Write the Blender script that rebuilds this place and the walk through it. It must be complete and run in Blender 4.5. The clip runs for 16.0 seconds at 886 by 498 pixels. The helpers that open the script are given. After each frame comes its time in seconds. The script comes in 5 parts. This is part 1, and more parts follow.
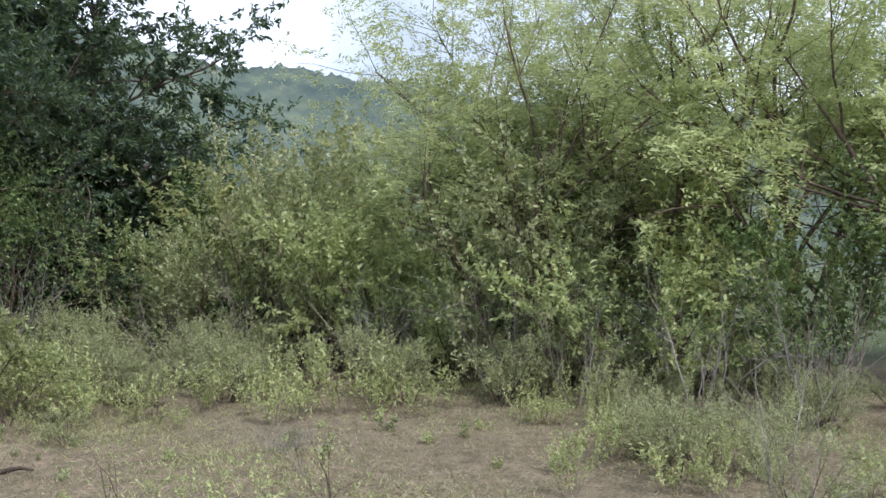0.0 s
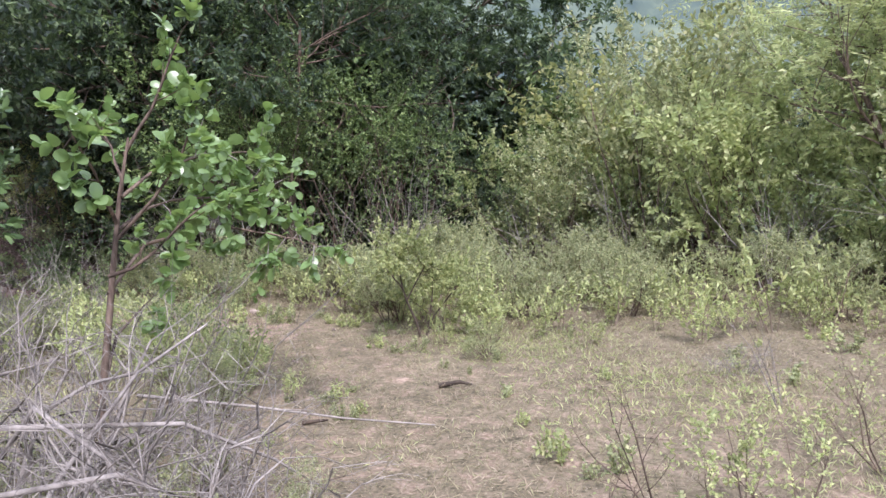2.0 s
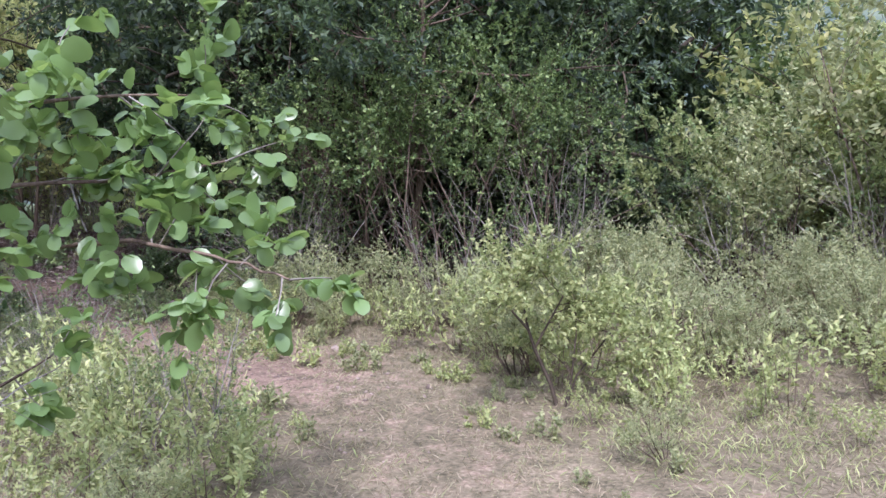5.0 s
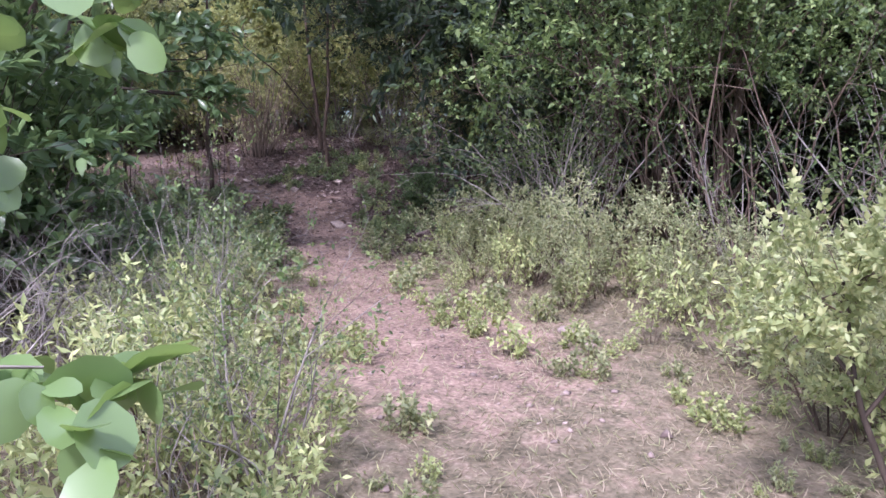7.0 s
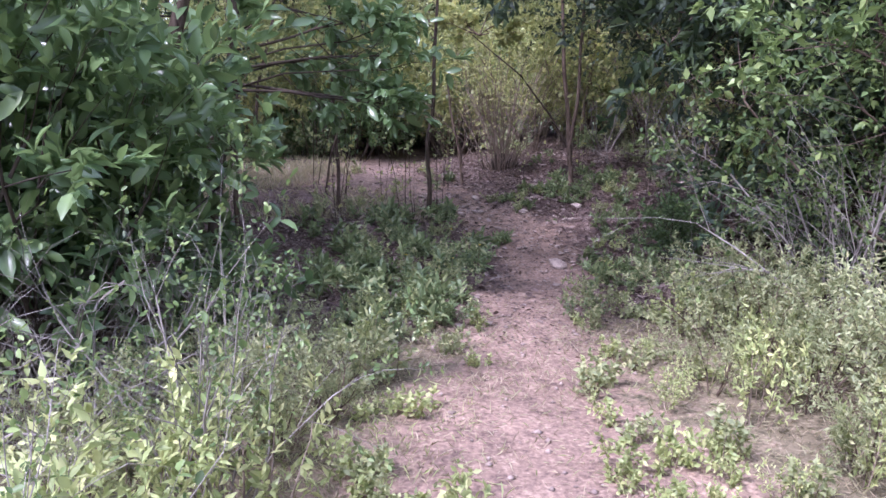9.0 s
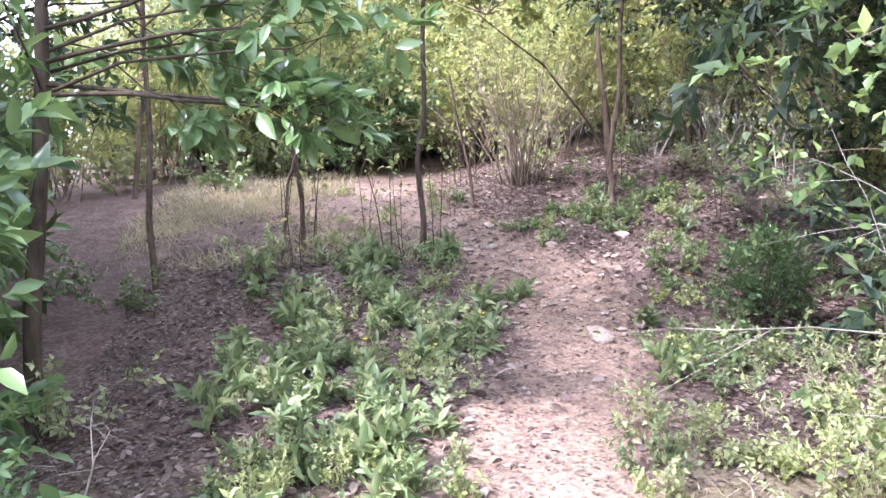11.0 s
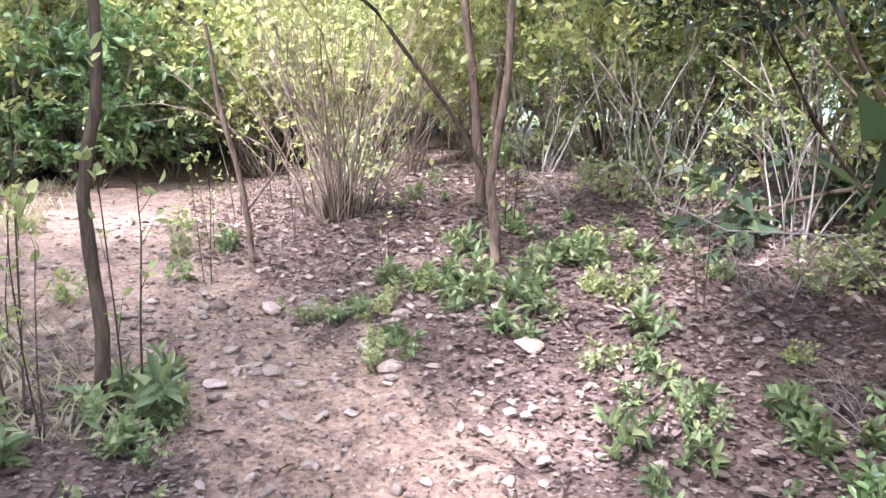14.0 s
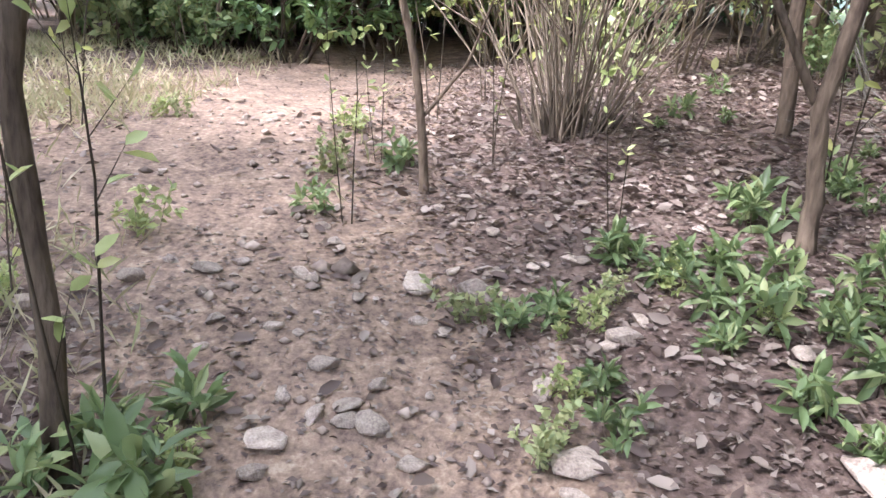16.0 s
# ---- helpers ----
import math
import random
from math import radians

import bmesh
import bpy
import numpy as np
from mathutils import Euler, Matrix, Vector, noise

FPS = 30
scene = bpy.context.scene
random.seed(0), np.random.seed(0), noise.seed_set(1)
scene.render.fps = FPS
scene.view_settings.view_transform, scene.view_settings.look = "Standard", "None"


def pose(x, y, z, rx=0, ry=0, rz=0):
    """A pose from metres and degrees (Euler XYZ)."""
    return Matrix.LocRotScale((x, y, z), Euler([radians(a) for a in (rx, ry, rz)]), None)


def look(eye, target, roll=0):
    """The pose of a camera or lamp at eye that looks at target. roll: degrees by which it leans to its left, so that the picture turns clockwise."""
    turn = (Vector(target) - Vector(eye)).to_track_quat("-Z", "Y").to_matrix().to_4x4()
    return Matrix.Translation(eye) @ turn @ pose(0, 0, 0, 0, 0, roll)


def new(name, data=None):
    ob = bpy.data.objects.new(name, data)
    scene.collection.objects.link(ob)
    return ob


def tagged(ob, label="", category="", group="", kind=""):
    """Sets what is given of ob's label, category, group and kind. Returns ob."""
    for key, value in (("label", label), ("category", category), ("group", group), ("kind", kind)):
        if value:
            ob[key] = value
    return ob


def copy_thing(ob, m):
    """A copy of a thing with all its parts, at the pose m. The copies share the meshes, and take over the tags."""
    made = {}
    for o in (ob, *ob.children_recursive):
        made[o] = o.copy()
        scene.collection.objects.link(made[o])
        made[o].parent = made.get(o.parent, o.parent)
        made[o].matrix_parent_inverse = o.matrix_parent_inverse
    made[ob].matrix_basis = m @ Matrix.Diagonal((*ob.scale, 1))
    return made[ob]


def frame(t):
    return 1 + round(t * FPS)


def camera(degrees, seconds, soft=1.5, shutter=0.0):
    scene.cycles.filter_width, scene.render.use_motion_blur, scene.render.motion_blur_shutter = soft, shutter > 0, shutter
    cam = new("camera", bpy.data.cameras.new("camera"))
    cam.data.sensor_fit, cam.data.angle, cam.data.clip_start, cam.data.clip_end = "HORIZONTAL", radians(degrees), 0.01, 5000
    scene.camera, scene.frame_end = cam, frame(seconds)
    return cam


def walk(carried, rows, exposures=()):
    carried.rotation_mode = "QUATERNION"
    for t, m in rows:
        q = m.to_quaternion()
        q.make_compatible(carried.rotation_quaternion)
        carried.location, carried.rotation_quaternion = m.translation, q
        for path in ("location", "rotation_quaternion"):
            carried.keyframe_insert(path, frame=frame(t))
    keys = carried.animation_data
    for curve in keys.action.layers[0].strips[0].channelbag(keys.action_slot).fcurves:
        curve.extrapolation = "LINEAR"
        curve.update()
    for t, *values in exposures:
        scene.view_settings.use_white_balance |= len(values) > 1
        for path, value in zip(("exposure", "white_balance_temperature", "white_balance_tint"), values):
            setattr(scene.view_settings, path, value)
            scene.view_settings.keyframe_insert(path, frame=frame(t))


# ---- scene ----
cam = camera(58.0, 16.0)
PATH = [
    (0, (-0.632, 1.654, 1.78), (-0.598, 3.653, 1.823), -0.3),
    (0.5, (-0.857, 1.732, 1.722), (-1.322, 3.677, 1.732), 0.4),
    (1, (-1.255, 1.904, 1.724), (-1.873, 3.806, 1.747), 0.2),
    (1.5, (-1.586, 2.156, 1.702), (-2.267, 4.036, 1.714), -1.6),
    (2, (-1.902, 2.501, 1.676), (-2.617, 4.363, 1.524), -3.3),
    (2.5, (-2.196, 2.846, 1.627), (-2.908, 4.661, 1.179), -3.7),
    (3, (-2.378, 3.263, 1.603), (-3.111, 5.056, 1.105), -2.2),
    (3.2, (-2.438, 3.486, 1.616), (-3.198, 5.283, 1.176), -1.5),
    (5.3, (-2.938, 5.916, 1.525), (-4.15, 7.503, 1.412), -3.5),
    (5.5, (-3.061, 6.174, 1.513), (-4.36, 7.683, 1.327), -3.1),
    (6, (-3.309, 6.669, 1.481), (-4.803, 7.975, 1.232), -0.7),
    (6.5, (-3.664, 7.223, 1.509), (-5.25, 8.407, 1.219), -0.8),
    (7, (-3.804, 7.643, 1.537), (-5.489, 8.686, 1.264), -0.9),
    (7.5, (-3.992, 8.048, 1.57), (-5.791, 8.891, 1.336), 0.4),
    (8, (-4.348, 8.49, 1.559), (-6.269, 9.008, 1.358), 0.4),
    (8.5, (-4.825, 8.824, 1.631), (-6.779, 9.177, 1.391), 0.3),
    (9, (-5.437, 9.093, 1.677), (-7.38, 9.488, 1.414), 1.1),
    (9.5, (-6.042, 9.359, 1.748), (-7.993, 9.736, 1.517), 1.5),
    (9.7, (-6.218, 9.493, 1.758), (-8.178, 9.834, 1.555), 1.7),
    (11.8, (-9.153, 10.227, 1.867), (-11.101, 10.564, 1.56), -3.4),
    (12, (-9.404, 10.313, 1.915), (-11.341, 10.708, 1.606), -3.3),
    (12.5, (-10.066, 10.379, 1.925), (-11.991, 10.838, 1.634), -4.6),
    (13, (-10.745, 10.526, 1.959), (-12.651, 11.07, 1.691), -5.8),
    (13.5, (-11.495, 10.898, 1.96), (-13.362, 11.559, 1.678), -1.9),
    (14, (-11.976, 11.134, 1.917), (-13.827, 11.837, 1.636), 0.7),
    (14.5, (-12.46, 11.33, 1.926), (-14.354, 11.916, 1.659), 0.1),
    (15, (-12.872, 11.606, 1.916), (-14.822, 11.93, 1.615), 1.2),
    (15.5, (-13.298, 11.725, 1.81), (-15.234, 11.911, 1.345), 3.9),
    (16, (-13.812, 11.756, 1.885), (-15.725, 11.86, 1.309), 4.2),
]
walk(cam, [(t, look(eye, target, roll)) for t, eye, target, roll in PATH],
     exposures=[(0.0, 0.1, 6000, 16), (0.6, 0.66, 5850, 22), (2.0, 0.7, 5950, 24), (2.5, 1.02, 5950, 24), (3.2, 1.04, 5950, 24), (5.5, 0.7, 5600, 27), (6.0, 0.9, 5600, 33), (7.0, 0.93, 5600, 35), (9.5, 1.5, 5450, 36), (12.0, 2.9, 6000, 20), (13.0, 2.8, 5950, 24), (14.5, 2.8, 5900, 23), (16.0, 2.5, 5950, 17)])

# ---- light and exposure ----
world = bpy.data.worlds.new("sky")
scene.world = world
world.use_nodes = True
wt = world.node_tree
wt.nodes.clear()
w_out = wt.nodes.new("ShaderNodeOutputWorld")
w_bg = wt.nodes.new("ShaderNodeBackground")
w_sky = wt.nodes.new("ShaderNodeTexSky")
w_sky.sky_type = "NISHITA"
w_sky.sun_disc = False
SUN_EL, SUN_AZ = 52.0, 146.0          # azimuth from +y towards +x
w_sky.sun_elevation = radians(SUN_EL)
w_sky.sun_rotation = radians(SUN_AZ)
w_sky.dust_density = 3.0
w_noise = wt.nodes.new("ShaderNodeTexNoise")
w_noise.inputs["Scale"].default_value = 2.6
w_noise.inputs["Detail"].default_value = 5
w_ramp = wt.nodes.new("ShaderNodeValToRGB")
w_ramp.color_ramp.elements[0].position = 0.36
w_ramp.color_ramp.elements[0].color = (0.45, 0.45, 0.45, 1)
w_ramp.color_ramp.elements[1].position = 0.6
w_mix = wt.nodes.new("ShaderNodeMixRGB")
w_mix.inputs[2].default_value = (8.0, 8.7, 9.7, 1)   # thin bright cloud
wt.links.new(w_noise.outputs[0], w_ramp.inputs[0])
wt.links.new(w_ramp.outputs[0], w_mix.inputs[0])
wt.links.new(w_sky.outputs[0], w_mix.inputs[1])
wt.links.new(w_mix.outputs[0], w_bg.inputs[0])
w_bg.inputs[1].default_value = 0.15
wt.links.new(w_bg.outputs[0], w_out.inputs[0])

sun_data = bpy.data.lights.new("sun", "SUN")
sun_data.energy = 3.3
sun_data.angle = radians(7)
sun_data.color = (1.0, 0.96, 0.90)
sun = new("sun", sun_data)
sun_dir = Vector((math.sin(radians(SUN_AZ)) * math.cos(radians(SUN_EL)),
                  math.cos(radians(SUN_AZ)) * math.cos(radians(SUN_EL)), math.sin(radians(SUN_EL))))
sun.matrix_basis = look((-8, 10, 40), Vector((-8, 10, 40)) - sun_dir)


# ---- materials ----
def base_mat(name):
    m = bpy.data.materials.new(name)
    m.use_nodes = True
    t = m.node_tree
    t.nodes.clear()
    out = t.nodes.new("ShaderNodeOutputMaterial")
    return m, t, out


def ramp_node(t, stops):
    r = t.nodes.new("ShaderNodeValToRGB")
    e = r.color_ramp.elements
    while len(e) < len(stops):
        e.new(0.5)
    for el, (p, c) in zip(e, stops):
        el.position = p
        el.color = (*c, 1)
    return r


def leaf_mat(name, colours, through_colour, thin=0.35, rough=0.45, gloss=0.4):
    """Leaf colour picked leaf by leaf, with a slower drift over the plant; light passes through the blade."""
    m, t, out = base_mat(name)
    geo = t.nodes.new("ShaderNodeNewGeometry")
    stops = [(i / max(1, len(colours) - 1), c) for i, c in enumerate(colours)]
    ramp = ramp_node(t, stops)
    t.links.new(geo.outputs["Random Per Island"], ramp.inputs[0])
    tc = t.nodes.new("ShaderNodeTexCoord")
    nz = t.nodes.new("ShaderNodeTexNoise")
    nz.inputs["Scale"].default_value = 2.2
    nz.inputs["Detail"].default_value = 3
    t.links.new(tc.outputs["Object"], nz.inputs["Vector"])
    info = t.nodes.new("ShaderNodeObjectInfo")
    add = t.nodes.new("ShaderNodeMath")
    add.operation = "ADD"
    mul = t.nodes.new("ShaderNodeMath")
    mul.operation = "MULTIPLY"
    mul.inputs[1].default_value = 0.45
    t.links.new(info.outputs["Random"], mul.inputs[0])
    t.links.new(nz.outputs[0], add.inputs[0])
    t.links.new(mul.outputs[0], add.inputs[1])
    hsv = t.nodes.new("ShaderNodeHueSaturation")
    mp = t.nodes.new("ShaderNodeMapRange")
    mp.inputs[1].default_value, mp.inputs[2].default_value = 0.35, 1.1
    mp.inputs[3].default_value, mp.inputs[4].default_value = 0.72, 1.3
    t.links.new(add.outputs[0], mp.inputs[0])
    t.links.new(mp.outputs[0], hsv.inputs["Value"])
    t.links.new(ramp.outputs[0], hsv.inputs["Color"])
    bs = t.nodes.new("ShaderNodeBsdfPrincipled")
    bs.inputs["Roughness"].default_value = rough
    bs.inputs["Specular IOR Level"].default_value = gloss
    t.links.new(hsv.outputs[0], bs.inputs["Base Color"])
    tr = t.nodes.new("ShaderNodeBsdfTranslucent")
    tint = t.nodes.new("ShaderNodeMixRGB")
    tint.blend_type = "MIX"
    tint.inputs[0].default_value = 0.6
    tint.inputs[2].default_value = (*through_colour, 1)
    t.links.new(hsv.outputs[0], tint.inputs[1])
    t.links.new(tint.outputs[0], tr.inputs["Color"])
    mx = t.nodes.new("ShaderNodeMixShader")
    mx.inputs[0].default_value = thin
    t.links.new(bs.outputs[0], mx.inputs[1])
    t.links.new(tr.outputs[0], mx.inputs[2])
    t.links.new(mx.outputs[0], out.inputs[0])
    return m


def grain_mat(name, c1, c2, scale=18.0, rough=0.85, bump=0.35, stretch=(1, 1, 0.25), islands=False):
    """Bark, stone and dry wood: two scales of mottling and a fine relief."""
    m, t, out = base_mat(name)
    tc = t.nodes.new("ShaderNodeTexCoord")
    mpg = t.nodes.new("ShaderNodeMapping")
    mpg.inputs["Scale"].default_value = stretch
    t.links.new(tc.outputs["Object"], mpg.inputs[0])
    n1 = t.nodes.new("ShaderNodeTexNoise")
    n1.inputs["Scale"].default_value = scale
    n1.inputs["Detail"].default_value = 6
    n2 = t.nodes.new("ShaderNodeTexNoise")
    n2.inputs["Scale"].default_value = scale * 0.17
    n2.inputs["Detail"].default_value = 3
    t.links.new(mpg.outputs[0], n1.inputs[0])
    t.links.new(mpg.outputs[0], n2.inputs[0])
    ad = t.nodes.new("ShaderNodeMath")
    ad.operation = "ADD"
    t.links.new(n1.outputs[0], ad.inputs[0])
    t.links.new(n2.outputs[0], ad.inputs[1])
    r = ramp_node(t, [(0.0, c1), (1.0, c2)])
    mp = t.nodes.new("ShaderNodeMapRange")
    mp.inputs[1].default_value, mp.inputs[2].default_value = 0.7, 1.3
    t.links.new(ad.outputs[0], mp.inputs[0])
    t.links.new(mp.outputs[0], r.inputs[0])
    src = t.nodes.new("ShaderNodeNewGeometry") if islands else t.nodes.new("ShaderNodeObjectInfo")
    hsv = t.nodes.new("ShaderNodeHueSaturation")
    mv = t.nodes.new("ShaderNodeMapRange")
    mv.inputs[3].default_value, mv.inputs[4].default_value = 0.7, 1.3
    t.links.new(src.outputs["Random Per Island" if islands else "Random"], mv.inputs[0])
    t.links.new(mv.outputs[0], hsv.inputs["Value"])
    t.links.new(r.outputs[0], hsv.inputs["Color"])
    bs = t.nodes.new("ShaderNodeBsdfPrincipled")
    bs.inputs["Roughness"].default_value = rough
    bs.inputs["Specular IOR Level"].default_value = 0.25
    t.links.new(hsv.outputs[0], bs.inputs["Base Color"])
    bp = t.nodes.new("ShaderNodeBump")
    bp.inputs["Strength"].default_value = bump
    bp.inputs["Distance"].default_value = 0.015
    t.links.new(n1.outputs[0], bp.inputs["Height"])
    t.links.new(bp.outputs[0], bs.inputs["Normal"])
    t.links.new(bs.outputs[0], out.inputs[0])
    return m


M_SHRUB = leaf_mat("grey_green_leaves", [(0.18, 0.215, 0.115), (0.28, 0.32, 0.17), (0.38, 0.41, 0.222), (0.49, 0.475, 0.27)], (0.47, 0.50, 0.23), 0.42, 0.5, 0.3)
M_HERB = leaf_mat("yellow_green_leaves", [(0.215, 0.265, 0.105), (0.33, 0.385, 0.165), (0.44, 0.485, 0.22), (0.58, 0.575, 0.28)], (0.48, 0.54, 0.22), 0.4)
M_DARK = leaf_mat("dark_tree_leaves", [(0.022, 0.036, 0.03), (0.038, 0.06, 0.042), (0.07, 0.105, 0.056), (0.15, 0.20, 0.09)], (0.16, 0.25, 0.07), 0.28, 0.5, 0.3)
M_FEATHER = leaf_mat("feathery_leaves", [(0.21, 0.265, 0.115), (0.33, 0.395, 0.175), (0.45, 0.505, 0.24), (0.60, 0.615, 0.33)], (0.58, 0.64, 0.29), 0.5, 0.5, 0.3)
M_BROAD = leaf_mat("glossy_broad_leaves", [(0.055, 0.098, 0.047), (0.086, 0.148, 0.063), (0.135, 0.215, 0.088), (0.215, 0.31, 0.125)], (0.3, 0.44, 0.15), 0.3, 0.3, 0.6)
# lightest step stands in for leaves that shine or let light through
M_ROUND = leaf_mat("round_pale_leaves", [(0.06, 0.115, 0.04), (0.11, 0.19, 0.065), (0.19, 0.29, 0.11), (0.50, 0.56, 0.34)], (0.36, 0.52, 0.1), 0.36, 0.34, 0.7)
M_UNDER = leaf_mat("yellowing_understorey_leaves", [(0.12, 0.16, 0.07), (0.22, 0.265, 0.12), (0.33, 0.355, 0.16), (0.5, 0.47, 0.19)], (0.6, 0.62, 0.22), 0.55)
M_GRASS = leaf_mat("grass_blades", [(0.32, 0.265, 0.19), (0.42, 0.345, 0.25), (0.34, 0.32, 0.19), (0.27, 0.285, 0.15), (0.48, 0.40, 0.31)], (0.4, 0.35, 0.22), 0.3, 0.7, 0.15)
M_LITTER = leaf_mat("fallen_leaves", [(0.06, 0.041, 0.037), (0.105, 0.072, 0.065), (0.16, 0.118, 0.105), (0.225, 0.176, 0.155), (0.33, 0.27, 0.24)], (0.26, 0.19, 0.14), 0.15, 0.6, 0.3)
M_BARK = grain_mat("brown_bark", (0.045, 0.031, 0.024), (0.21, 0.155, 0.118), 42, 0.9, 0.9)
M_DARKBARK = grain_mat("dark_bark", (0.035, 0.026, 0.02), (0.11, 0.085, 0.065), 30)
M_PALE = grain_mat("pale_grey_twigs", (0.11, 0.096, 0.085), (0.37, 0.335, 0.30), 14, islands=True)
M_TAN = grain_mat("tan_stems", (0.12, 0.09, 0.07), (0.29, 0.23, 0.18), 25, islands=True)
M_STONE = grain_mat("rough_stone", (0.2, 0.155, 0.135), (0.46, 0.375, 0.325), 22, 0.9, 0.5, (1, 1, 1))
M_PEBBLE = grain_mat("pebbles", (0.15, 0.11, 0.096), (0.37, 0.295, 0.255), 22, 0.9, 0.4, (1, 1, 1), True)
M_SEED = leaf_mat("seedling_leaves", [(0.085, 0.125, 0.062), (0.14, 0.195, 0.09), (0.21, 0.275, 0.13), (0.36, 0.38, 0.19)], (0.32, 0.42, 0.16), 0.3, 0.4, 0.45)
# thicket leaves in two tones: deep shade put into the first, sunlight the second
M_THICK_SHADED = leaf_mat("shaded_thicket_leaves", [(0.014, 0.024, 0.016), (0.026, 0.04, 0.026), (0.045, 0.065, 0.036), (0.11, 0.135, 0.07)], (0.08, 0.11, 0.045), 0.18, 0.6, 0.15)
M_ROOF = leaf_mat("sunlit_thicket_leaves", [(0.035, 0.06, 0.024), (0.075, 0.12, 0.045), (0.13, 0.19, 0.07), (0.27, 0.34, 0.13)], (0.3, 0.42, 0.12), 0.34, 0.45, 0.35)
M_FLOWER = leaf_mat("yellow_petals", [(0.75, 0.52, 0.04), (0.85, 0.62, 0.07)], (0.9, 0.7, 0.1), 0.3)


# ---- the lie of the land ----
TRAIL = [(-2.4, 4.6), (-3.6, 7.0), (-4.9, 8.9), (-6.2, 10.0), (-7.6, 10.15), (-9.1, 10.22), (-10.3, 10.7), (-11.7, 11.1), (-13.1, 11.8), (-14.2, 11.95),
         (-15.2, 11.8), (-16.2, 11.45), (-17.6, 10.95), (-19.2, 10.9), (-21.4, 11.25), (-25.0, 11.4)]


def trail_half(x):
    """Half the width of the trodden ground at x."""
    return np.interp(x, [-19, -17, -15, -13, -11.7, -10.2, -9, -7.5, -6, -4], [0.9, 0.6, 0.5, 0.36, 0.42, 0.5, 0.72, 1.05, 0.95, 0.7])


def trail_distance(x, y):
    """Distance from the middle of the foot trail (arrays)."""
    best = np.full(np.shape(x), 1e9)
    for (ax, ay), (bx, by) in zip(TRAIL, TRAIL[1:]):
        dx, dy = bx - ax, by - ay
        u = np.clip(((x - ax) * dx + (y - ay) * dy) / (dx * dx + dy * dy), 0, 1)
        best = np.minimum(best, np.hypot(x - ax - u * dx, y - ay - u * dy))
    return best


def wave(x, y, f, s):
    return (np.sin(f * x + s) * np.cos(f * 1.13 * y + 2.1 * s) + np.sin(f * 0.57 * (x + y) + 3.3 * s)) * 0.5


def ground_z(x, y):
    """A meadow that rises into the wood, with a bank on the uphill side of the trail."""
    x, y = np.asarray(x, float), np.asarray(y, float)
    z = np.interp(x, [-60, -18.5, -13.3, -7.7, -4.5, 60], [3.0, 1.17, 0.42, 0.2, 0.0, 0.0])
    z = z + np.clip((-x - 12.5) / 3, 0, 1) * 0.16 * np.clip(y - 12.0, -0.1, 3.0)
    return z + 0.018 * wave(x, y, 2.3, 1.0) + 0.012 * wave(x, y, 6.1, 2.0)


def gz(x, y):
    return float(ground_z(x, y))


def mesh_np(name, verts, faces, mat, smooth=False):
    """A mesh from arrays; all faces with the same number of corners."""
    verts, faces = np.asarray(verts, np.float32), np.asarray(faces, np.int32)
    me = bpy.data.meshes.new(name)
    k = faces.shape[1]
    me.vertices.add(len(verts))
    me.vertices.foreach_set("co", verts.ravel())
    me.loops.add(faces.size)
    me.loops.foreach_set("vertex_index", faces.ravel())
    me.polygons.add(len(faces))
    me.polygons.foreach_set("loop_start", np.arange(0, faces.size, k, dtype=np.int32))
    me.polygons.foreach_set("loop_total", np.full(len(faces), k, np.int32))
    if smooth:
        me.polygons.foreach_set("use_smooth", np.ones(len(faces), bool))
    me.update(calc_edges=True)
    me.materials.append(mat)
    return me


def part_np(name, verts, faces, mat, parent, label="", smooth=False):
    ob = new(name, mesh_np(name, verts, faces, mat, smooth))
    ob.parent = parent
    if label:
        tagged(ob, label)
    return ob


def grid_axis(lo, hi, step, far, n):
    mid = np.arange(lo, hi + step / 2, step)
    out = np.geomspace(step * 2, far, n)
    return np.concatenate([lo - out[::-1], mid, hi + out])


